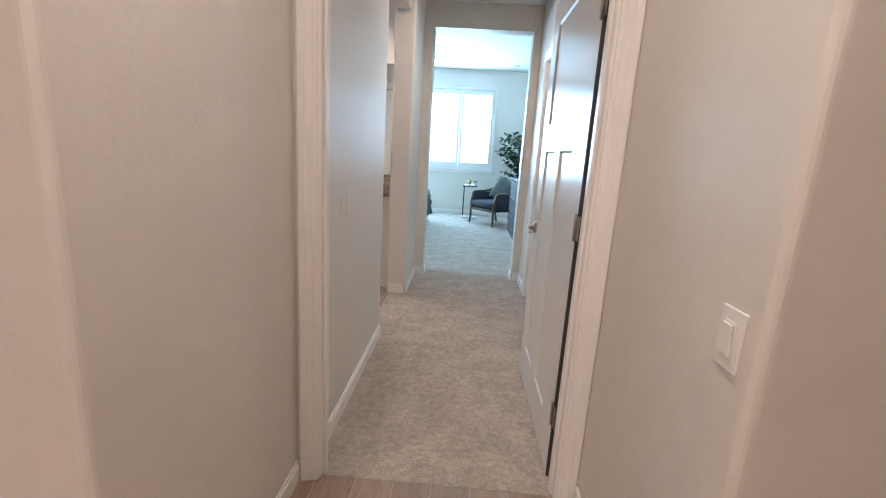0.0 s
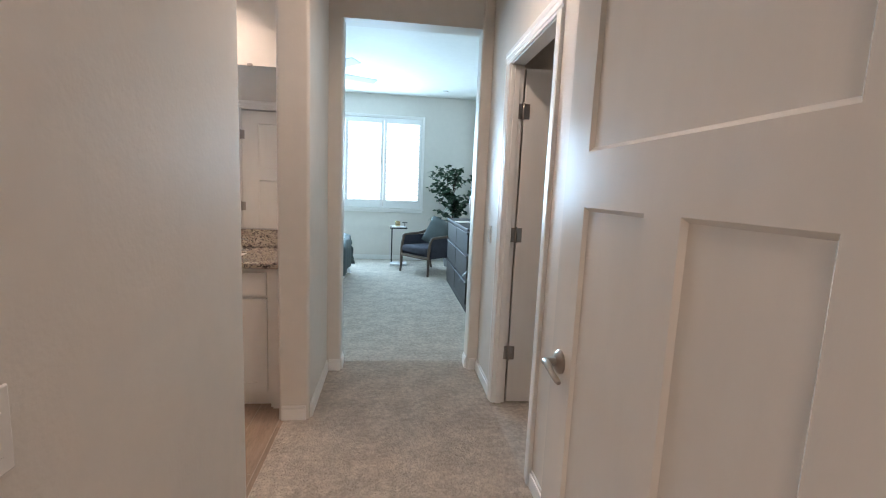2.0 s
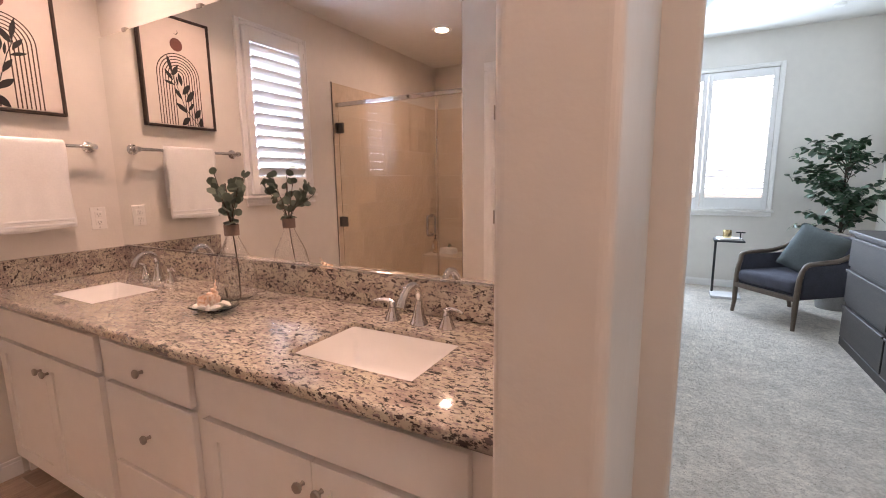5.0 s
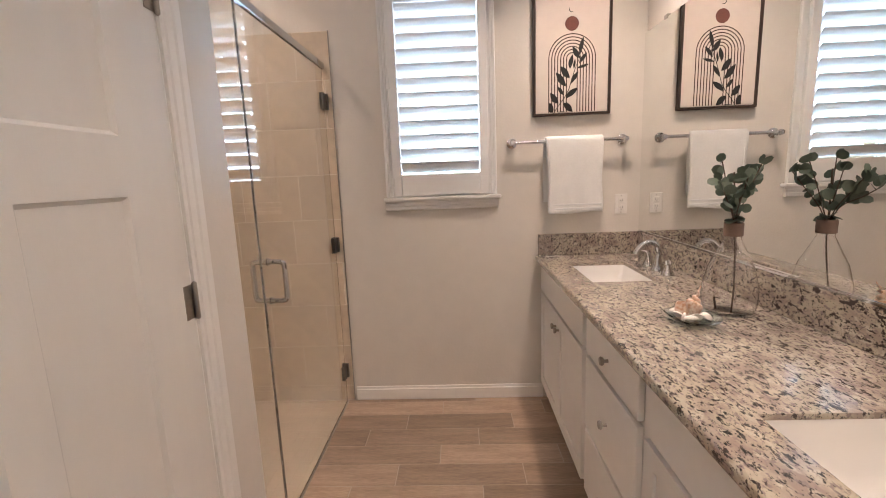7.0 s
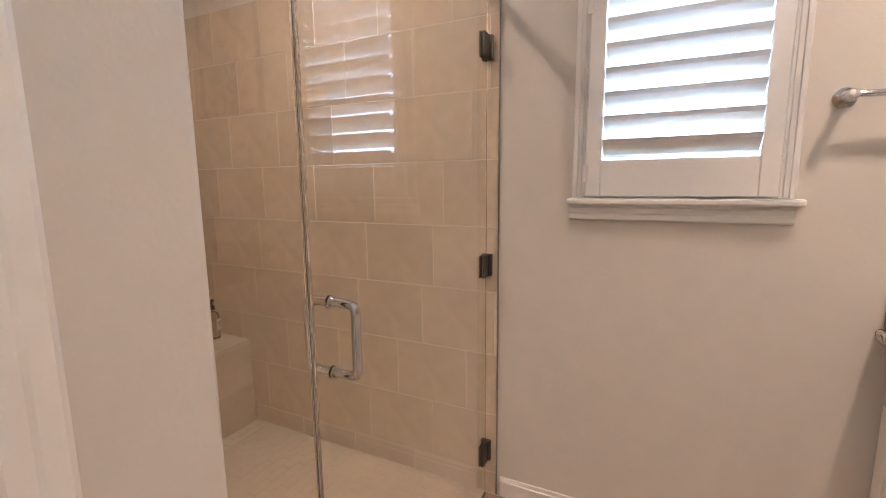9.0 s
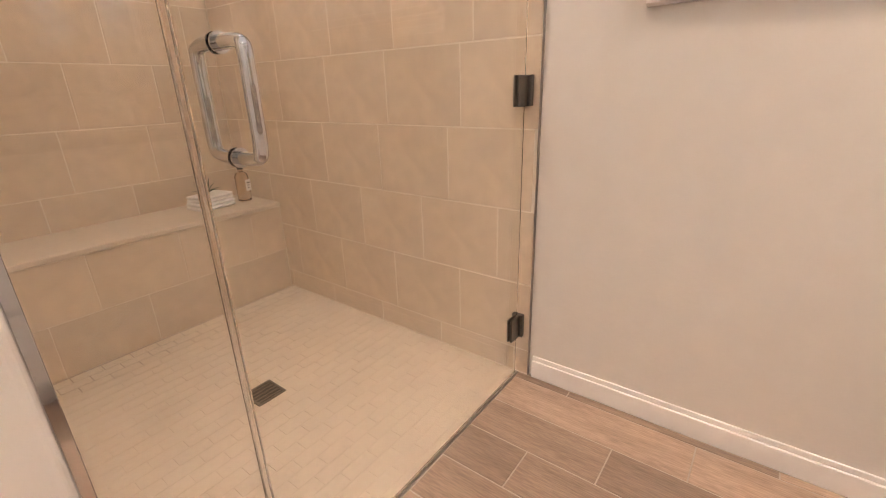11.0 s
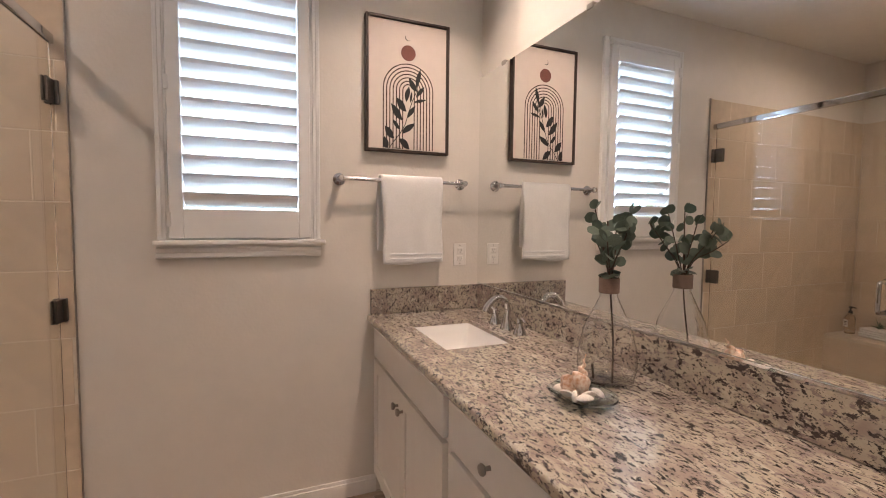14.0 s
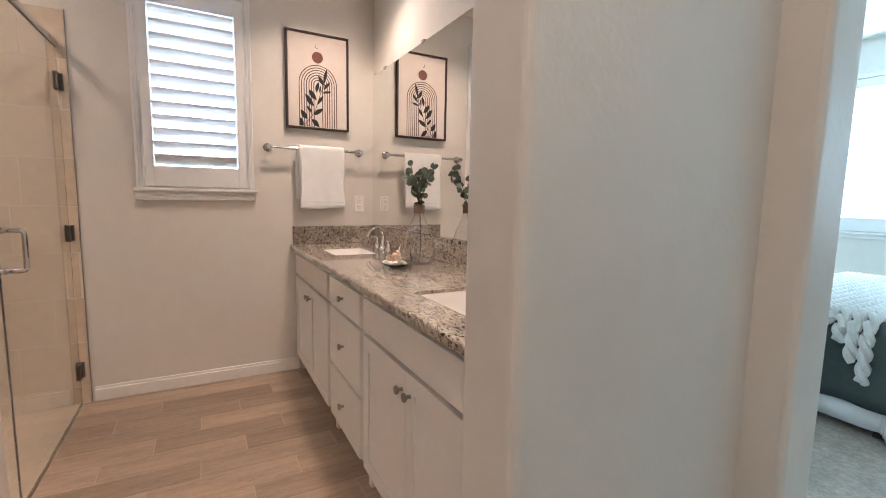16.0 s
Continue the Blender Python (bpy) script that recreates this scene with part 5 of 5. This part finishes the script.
sc = box(-0.295, 0.295, -0.35, 0.24, 0.33, 0.455, bev=0.045, seg=4)
part("seat_cushion", sc, FABRIC, ch, smooth=True)
part("backrest", box(-0.30, 0.30, -0.06, 0.05, 0.0, 0.42, bev=0.045, seg=4), FABRIC, ch, smooth=True, m=pose(0, 0.30, 0.40, -14, 0, 0))
part("top_rail", tube(smooth_path([(-0.29, 0.36, 0.77), (-0.15, 0.405, 0.815), (0.15, 0.405, 0.815), (0.29, 0.36, 0.77)], 5), 0.022, 10), CHAIRW, ch, smooth=True)


def cushion(name, label, material, m, s=0.22, th=0.075):
    t = thing(name, label, "cushion", m)
    b = bmesh.new()
    n = 14
    for side in (1, -1):
        g_ = [[b.verts.new((s * (2 * i / n - 1), side * th * (max(0.0, (1 - (2 * i / n - 1) ** 4) * (1 - (2 * j / n - 1) ** 4))) ** 0.6, s * (2 * j / n - 1) * (1 - 0.06 * (2 * i / n - 1) ** 2 * 0))) for j in range(n + 1)] for i in range(n + 1)]
        for i in range(n):
            for j in range(n):
                b.faces.new((g_[i][j], g_[i + 1][j], g_[i + 1][j + 1], g_[i][j + 1]))
    bmesh.ops.remove_doubles(b, verts=b.verts, dist=1e-4)
    part("cover", b, material, t, smooth=True)
    return t


cushion("throw_pillow", "grey-green square throw pillow leaning in the armchair", PILLOW, pose(1.297, 9.22, 0, 0, 0, -50) @ pose(0.06, 0.13, 0.66, -20, 18, 8), 0.225)

# side table with its things
st = thing("side_table", "slim C-shaped side table with a white marble base", "table", pose(0.80, 9.87, 0))
part("tabletop", box(-0.15, 0.15, -0.13, 0.13, 0.655, 0.676, bev=0.004), BLACKP, st)
part("post", box(-0.13, -0.105, 0.09, 0.115, 0.03, 0.655, bev=0.003), BLACKP, st)
part("base", box(-0.14, 0.16, -0.13, 0.14, 0.0, 0.03, bev=0.006, seg=2), MARBLE, st)
bo = thing("book", "white book lying on the side table", "book", pose(0.80, 9.86, 0.677, 0, 0, 10))
part("pages", box(-0.11, 0.11, -0.075, 0.075, 0.002, 0.016), PAPER, bo)
part("cover", bx(box(-0.115, 0.115, -0.08, 0.08, 0, 0.002), -0.115, 0.115, -0.08, 0.08, 0.016, 0.018), SHEET, bo)
cp = thing("brass_cup", "small brass cup on a white book", "cup", pose(0.78, 9.85, 0.696))
part("cup_body", lathe([(0, 0), (0.04, 0), (0.044, 0.01), (0.044, 0.085), (0.042, 0.088), (0.039, 0.085), (0.039, 0.012), (0, 0.012)], 28), BRASS, cp, smooth=True)
mg = thing("reading_glasses_stand", "small black stand on the side table", "ornament", pose(0.905, 9.83, 0.677))
part("stand_post", box(-0.006, 0.006, -0.006, 0.006, 0.004, 0.08, bev=0.001), BLACKP, mg)
part("stand_top", box(-0.045, 0.045, -0.01, 0.01, 0.08, 0.094, bev=0.002), BLACKP, mg)
part("stand_foot", box(-0.02, 0.02, -0.02, 0.02, 0, 0.004, bev=0.001), BLACKP, mg)

# leafy plant behind the chair
pt = thing("potted_tree", "bushy green houseplant in a grey pot behind the armchair", "plant", pose(1.76, 9.82, 0))
part("pot", lathe([(0, 0), (0.13, 0), (0.17, 0.30), (0.175, 0.33), (0.16, 0.33), (0.15, 0.29), (0, 0.29)], 28), TERRA, pt, smooth=True)
part("trunk", tube(smooth_path([(0, 0, 0.28), (0.01, 0.0, 0.6), (-0.01, 0.0, 0.95), (-0.02, 0, 1.5)], 5), [0.018 - 0.0006 * i for i in range(16)], 8), STEM, pt, smooth=True)
crown = bmesh.new()
rng2 = random.Random(11)
for k in range(38):
    a = rng2.uniform(0, 2 * math.pi)
    zb = rng2.uniform(0.72, 1.48)
    rr = rng2.uniform(0.18, 0.42) * (1.15 - abs(zb - 1.1) * 0.5)
    zt = zb + rng2.uniform(0.08, 0.42)
    tip = Vector((max(min(rr * math.cos(a) - 0.02, 0.40), -0.5), min(rr * math.sin(a), 0.42), min(zt, 1.92)))
    br = smooth_path([(0, 0, zb), (tip.x * 0.5, tip.y * 0.5, zb + (tip.z - zb) * 0.6), tuple(tip)], 6)
    part("branch", tube(br, [0.005 - 0.0003 * i for i in range(len(br))], 5), STEM, pt)
    for p in br[3:]:
        for q in range(3):
            me = LV[rng2.randrange(3)]
            mm = Matrix.Translation(p) @ pose(0, 0, 0, rng2.uniform(-50, 50), rng2.uniform(-35, 45), rng2.uniform(0, 360))
            vs_ = [crown.verts.new(mm @ v.co) for v in me.vertices]
            for f in me.polygons:
                crown.faces.new([vs_[i] for i in f.vertices])
part("crown", crown, LEAF, pt, smooth=True)

# low plant beside the dresser
lp = thing("potted_plant", "low plant with long arching green leaves beside the dresser", "plant", pose(1.72, 6.46, 0))
part("pot", lathe([(0, 0), (0.09, 0), (0.12, 0.22), (0.11, 0.22), (0.10, 0.2), (0, 0.2)], 24), TERRA, lp, smooth=True)
for i in range(9):
    a = i * 0.7 + 0.3
    r_ = 0.21 + 0.03 * (i % 3)
    pb_ = bmesh.new()
    pts = smooth_path([(0, 0, 0.2), (0.35 * r_ * math.cos(a), 0.2 * r_ * math.sin(a), 0.46), (r_ * math.cos(a), 0.6 * r_ * math.sin(a), 0.54), (1.5 * r_ * math.cos(a), 0.85 * r_ * math.sin(a), 0.42)], 5)
    prev = None
    for k, p in enumerate(pts):
        w = 0.026 * math.sin(math.pi * min(1, 0.12 + 0.88 * k / (len(pts) - 1))) + 0.001
        n_ = Vector((-math.sin(a), math.cos(a), 0)) * w
        row = [pb_.verts.new(p - n_ + Vector((0, 0, w * 0.3))), pb_.verts.new(p), pb_.verts.new(p + n_ + Vector((0, 0, w * 0.3)))]
        if prev:
            for q in range(2):
                pb_.faces.new((prev[q], prev[q + 1], row[q + 1], row[q]))
        prev = row
    part("long_leaf", pb_, LEAF, lp, smooth=True)

# bed
BX0, BX1, BY0, BY1 = -2.16, 0.02, 7.17, 8.98
bd = thing("bed", "wide bed with a charcoal duvet, made up", "bed")
part("bed_frame", box(BX0, BX1, BY0 + 0.04, BY1 - 0.04, 0.10, 0.30, bev=0.02, seg=2), DRESS, bd)
for x in (BX0 + 0.1, BX1 - 0.1):
    for y in (BY0 + 0.12, BY1 - 0.12):
        part("leg", box(x - 0.03, x + 0.03, y - 0.03, y + 0.03, 0, 0.10), DRESS, bd)
part("mattress", box(BX0, BX1, BY0 + 0.02, BY1 - 0.02, 0.30, 0.58, bev=0.05, seg=4), SHEET, bd, smooth=True)
part("headboard", box(BX0 - 0.09, BX0 - 0.005, BY0 - 0.02, BY1 + 0.02, 0.0, 1.25, bev=0.02, seg=3), FABRIC, bd, smooth=True)


def bend(s, r):
    """How far out and down a cloth has come after the length s over an edge of radius r."""
    a = min(s / r, math.pi / 2)
    return r * math.sin(a), r * (1 - math.cos(a)) + max(0.0, s - r * math.pi / 2)


def drape(name, material, parent, x0, x1, ya, yb, top, low, amp, freq, th, seed, nx=64, ny=40, foot=True):
    """A cloth that lies over the bed and hangs down its sides and foot."""
    r = random.Random(seed)
    ph = [r.uniform(0, 6) for _ in range(6)]
    b = bmesh.new()
    ov = top - low
    g_ = []
    L = (x1 - x0) + (ov if foot else 0)
    W = (yb - ya) + 2 * ov
    for i in range(nx + 1):
        row = []
        for j in range(ny + 1):
            s, t = i / nx * L, j / ny * W - ov
            dx = max(0.0, s - (x1 - x0))
            dy = -t if t < 0 else max(0.0, t - (yb - ya))
            sy = -1 if t < 0 else 1
            x, y = min(x0 + s, x1), min(max(ya + t, ya), yb)
            d = math.hypot(dx, dy)
            if d > 0:
                ux, uy = dx / d, sy * dy / d
                out, z = bend(d, 0.075)
                along = x * abs(uy) + y * abs(ux) + 0.35 * math.atan2(abs(uy), abs(ux) + 1e-6)
                k = min(1.0, d / 0.2)
                out += k * (amp * math.sin(freq * along + ph[0]) + 0.5 * amp * math.sin(2.3 * freq * along + ph[1])) + 0.05 * k * min(dx, dy) / 0.3
                x, y, z = x + ux * out, y + uy * out, top - z
            else:
                z = top + 0.012 * math.sin(3 * x + ph[2]) * math.sin(4 * y + ph[3])
            z = max(z, low - 0.03 * math.sin(5 * (x + y) + ph[4]) * (1 if low > 0.1 else 0))
            row.append(b.verts.new((x, y, z)))
        g_.append(row)
    for i in range(nx):
        for j in range(ny):
            b.faces.new((g_[i][j], g_[i + 1][j], g_[i + 1][j + 1], g_[i][j + 1]))
    o = part(name, b, material, parent, smooth=True)
    mo_ = o.modifiers.new("thickness", "SOLIDIFY")
    mo_.thickness = th
    return o


drape("bed_skirt", SHEET, bd, BX0 + 0.2, BX1 - 0.085, BY0 + 0.105, BY1 - 0.105, 0.585, 0.012, 0.007, 22, 0.004, 2)
drape("duvet", DUVET, bd, BX0 + 0.5, BX1 - 0.04, BY0 + 0.05, BY1 - 0.05, 0.63, 0.14, 0.020, 11, 0.02, 3)
kt = thing("knit_throw", "chunky cream knitted throw across the bed", "blanket")
for i in range(13):
    x = BX1 - 0.86 + i * 0.058
    fall = 0.10 + 0.10 * max(0, i - 9)                     # the throw lies askew, so that one edge hangs lower
    for ply in (0, 1):
        # two plies twisted round one another make one row of the knit
        pts = []
        wide = BY1 - BY0 - 0.10
        for k in range(161):
            q = -fall + (wide + 2 * fall) * k / 160
            side, over = (-1, -q) if q < 0 else ((1, q - wide) if q > wide else (0, 0.0))
            out, down = bend(over, 0.09)
            tw_a = k * 0.62 + ply * math.pi + (i % 2) * 0.8
            hang = 1 if over > 0.12 else 0
            y = BY0 + 0.05 + min(max(q, 0.0), wide) + side * (out + 0.016 * math.sin(tw_a) * hang)
            pts.append((x + 0.015 * math.cos(tw_a), y, 0.668 - down + 0.016 * math.sin(tw_a) * (1 - hang)))
        part("knit_row", tube(pts, 0.020, 7), KNIT, kt, smooth=True)
for i in range(2):
    t = cushion("pillow", "white pillow at the head of the bed", SHEET, pose(BX0 + 0.16, BY0 + 0.5 + i * 0.9, 0.84, 0, -18, 90), 0.24, 0.09)

# ceiling fan
cf = thing("ceiling_fan", "white ceiling fan with five pale grey blades, at rest", "ceiling fan", pose(-0.38, 8.02, HB))
part("canopy", lathe([(0, 0), (0.075, 0), (0.07, -0.03), (0.03, -0.06), (0, -0.06)], 28), TRIM, cf, smooth=True)
part("downrod", tube([(0, 0, -0.05), (0, 0, -0.2)], 0.012, 12), TRIM, cf, smooth=True)
part("motor", lathe([(0, -0.19), (0.06, -0.19), (0.11, -0.22), (0.11, -0.29), (0.07, -0.33), (0, -0.335)], 32), TRIM, cf, smooth=True)
fbm = box(0.10, 0.87, -0.07, 0.07, -0.004, 0.004, bev=0.003)
bmesh.ops.rotate(fbm, verts=fbm.verts, cent=(0, 0, 0), matrix=Matrix.Rotation(radians(-13), 3, "X"))
bme = mesh(fbm, "blade", BLADE)
for i in range(5):
    part("blade", bme, BLADE, cf, m=pose(0, 0, -0.25, 0, 0, 25.7 + 72 * i))
sd = thing("smoke_detector", "small round white fitting on the bedroom ceiling", "smoke detector", pose(1.535, 9.83, HB))
part("case", lathe([(0, 0), (0.05, 0), (0.05, -0.015), (0.04, -0.025), (0, -0.026)], 24), TRIM, sd, smooth=True)

# ---- pieces of floors and walls ----
fl = structure("bath_floor_bed", box(WX + 0.002, 0.0645, 3.41, 5.19, -0.02, -0.0012), GROUT, "grey-beige grout of the bathroom floor", "floor")
fl2 = structure("passage_floor_bed", box(-3.0, 3.2, -3.08, 2.128, -0.02, -0.0012), GROUT, "grey-beige grout of the passage floor", "floor")
PIECES = {}


def slab(name, parent, material, x0, x1, y0, y1, z0, z1, axis="z", bev=0.0015):
    """One tile, sharing its mesh with tiles of the same size."""
    sx, sy, sz = x1 - x0, y1 - y0, z1 - z0
    k = (name, round(sx, 3), round(sy, 3), round(sz, 3))
    if k not in PIECES:
        PIECES[k] = mesh(box(-sx / 2, sx / 2, -sy / 2, sy / 2, -sz / 2, sz / 2, bev=bev), name, material)
    o = new(name, PIECES[k])
    o.parent = parent
    o.location = ((x0 + x1) / 2, (y0 + y1) / 2, (z0 + z1) / 2)
    return o


def planks(parent, xa, xb, ya, yb, x_off, y_off, w=0.1535, ln=0.61, shift=-0.203, z=0.0):
    i0 = math.floor((xa - x_off) / w)
    for i in range(i0, math.ceil((xb - x_off) / w)):
        a, b_ = max(xa, x_off + i * w + 0.0015), min(xb, x_off + (i + 1) * w - 0.0015)
        if b_ - a < 0.01:
            continue
        j0 = math.floor((ya - y_off - shift * i) / ln)
        y = y_off + shift * i + j0 * ln
        while y < yb:
            c, d_ = max(ya, y + 0.0015), min(yb, y + ln - 0.0015)
            if d_ - c > 0.01:
                slab("plank_tile", parent, PLANK, a, b_, c, d_, -0.0055, z)
            y += ln


planks(fl, WX + 0.014, 0.064, 3.411, 4.75, -2.417, 4.021)
planks(fl2, 0.127, 1.220, 0.6, 2.127, 0.2, 0.35)
bm = box(-3.0, 0.123, -3.08, 1.205, -0.0055, -0.001)
bx(bm, 1.224, 3.2, -3.08, 1.305, -0.0055, -0.001)
bx(bm, 0.127, 1.220, -3.08, 0.597, -0.0055, -0.001)
bmesh.ops.translate(bm, verts=bm.verts, vec=(0, 0, 0.0012))
part("floor_field", bm, PLANK, fl2)

ZR = [0.004, 0.104, 0.371, 0.638, 0.905, 1.172, 1.439, 1.706, 1.973, 2.235]
OFF = [0.0, 0.10, 0.266, 0.055, 0.113, 0.165, 0.29, 0.03, 0.21, 0.08]
tw_ = structure("shower_tile_west", box(WX + 0.0005, WX + 0.0102, 1.592, 3.444, 0.0, 2.235), TILEGROUT, "beige tiled shower wall", "wall")
ts_ = structure("shower_tile_south", box(WX + 0.013, -1.207, 1.5885, 1.5982, 0.0, 2.235), TILEGROUT, "beige tiled shower back wall", "wall")
te_ = structure("shower_tile_east", box(-1.2052, -1.1955, 1.601, 3.36, 0.0, 2.235), TILEGROUT, "beige tiled shower side wall", "wall")
TWD = 0.345
for r in range(9):
    z0_, z1_ = ZR[r] + 0.002, ZR[r + 1] - 0.002
    y = 2.345 + OFF[r] - 4 * TWD
    while y < 3.444:
        a, b_ = max(y + 0.002, 1.60), min(y + TWD - 0.002, 3.4435)
        if b_ - a > 0.012:
            slab("wall_tile", tw_, TILE, WX + 0.0045, WX + 0.0115, a, b_, z0_, z1_)
            if b_ < 3.36:
                slab("wall_tile", te_, TILE, -1.2065, -1.1995, a, b_, z0_, z1_)
        y += TWD
    x = WX + 0.013 - OFF[(r + 3) % 10]
    while x < -1.209:
        a, b_ = max(x + 0.002, WX + 0.013), min(x + TWD - 0.002, -1.209)
        if b_ - a > 0.012:
            slab("wall_tile", ts_, TILE, a, b_, 1.5925, 1.5995, z0_, z1_)
        x += TWD
part("edge_trim", box(WX + 0.0005, WX + 0.0125, 3.4445, 3.4485, 0.0, 2.24, bev=0.001), NICKEL, tw_)
x = WX + 0.014
k = 0
while x < -1.21:
    b_ = min(x + TWD, -1.209)
    slab("bench_tile", TB, TILE, x + 0.001, b_ - 0.001, 1.9655, 1.9745, 0.002, 0.225)
    b2 = min(x + TWD * 0.5 if k == 0 else x + TWD * 0.5, -1.209)
    slab("bench_tile", TB, TILE, max(x - TWD * 0.5, WX + 0.014) + 0.001, b2 - 0.001, 1.9655, 1.9745, 0.2275, 0.464)
    x += TWD
    k += 1
if b2 < -1.25:
    slab("bench_tile", TB, TILE, b2 + 0.001, -1.21, 1.9655, 1.9745, 0.2275, 0.464)
part("bench_top", box(WX + 0.0125, -1.208, 1.601, 1.982, 0.468, 0.49, bev=0.003), MOSAIC, TB)


def pile(name, label, x0, x1, y0, y1, step, seed, tall=1.0):
    """Short leaning tufts that make up a carpet's surface."""
    r = np.random.RandomState(seed)
    gx, gy = np.meshgrid(np.arange(x0, x1, step), np.arange(y0, y1, step))
    n = gx.size
    c = np.stack([gx.ravel(), gy.ravel()], 1) + r.uniform(-0.5, 0.5, (n, 2)) * step
    c[:, 0], c[:, 1] = np.clip(c[:, 0], x0 + 0.004, x1 - 0.004), np.clip(c[:, 1], y0 + 0.004, y1 - 0.004)
    a = r.uniform(0, 2 * np.pi, n)
    lean = r.normal(0, step * 0.42, (n, 2))
    h = r.uniform(0.003, 0.0075, n) * tall
    v = np.zeros((n, 4, 3))
    for k in range(3):
        v[:, k, 0], v[:, k, 1] = c[:, 0] + step * 0.62 * np.cos(a + k * 2.094), c[:, 1] + step * 0.62 * np.sin(a + k * 2.094)
        v[:, k, 2] = 0.0005
    v[:, 3, :2], v[:, 3, 2] = c + lean, h
    v[:, :, 0], v[:, :, 1] = np.clip(v[:, :, 0], x0, x1), np.clip(v[:, :, 1], y0, y1)
    i = np.arange(n)[:, None] * 4
    f = np.concatenate([i + np.array([[0, 1, 3]]), i + np.array([[1, 2, 3]]), i + np.array([[2, 0, 3]])], 0)
    me = bpy.data.meshes.new(name)
    me.from_pydata(v.reshape(-1, 3).tolist(), [], f.tolist())
    me.materials.append(CARPET)
    return tagged(part(name, me, CARPET), label, "carpet", "", "stuff")


pile("carpet_pile", "short beige carpet pile in the hall", 0.181, 1.331, 2.133, 5.2135, 0.0085, 5, 0.75)
pile("carpet_pile", "short beige carpet pile at the bathroom threshold", 0.068, 0.182, 3.564, 4.506, 0.0085, 6, 0.75)
pile("carpet_pile", "short beige carpet pile in the opening", 0.322, 1.251, 5.2135, 5.394, 0.0095, 7, 0.7)
pile("carpet_pile", "short beige carpet pile in the bedroom", -0.50, 1.49, 5.394, 10.41, 0.0135, 8, 0.5)
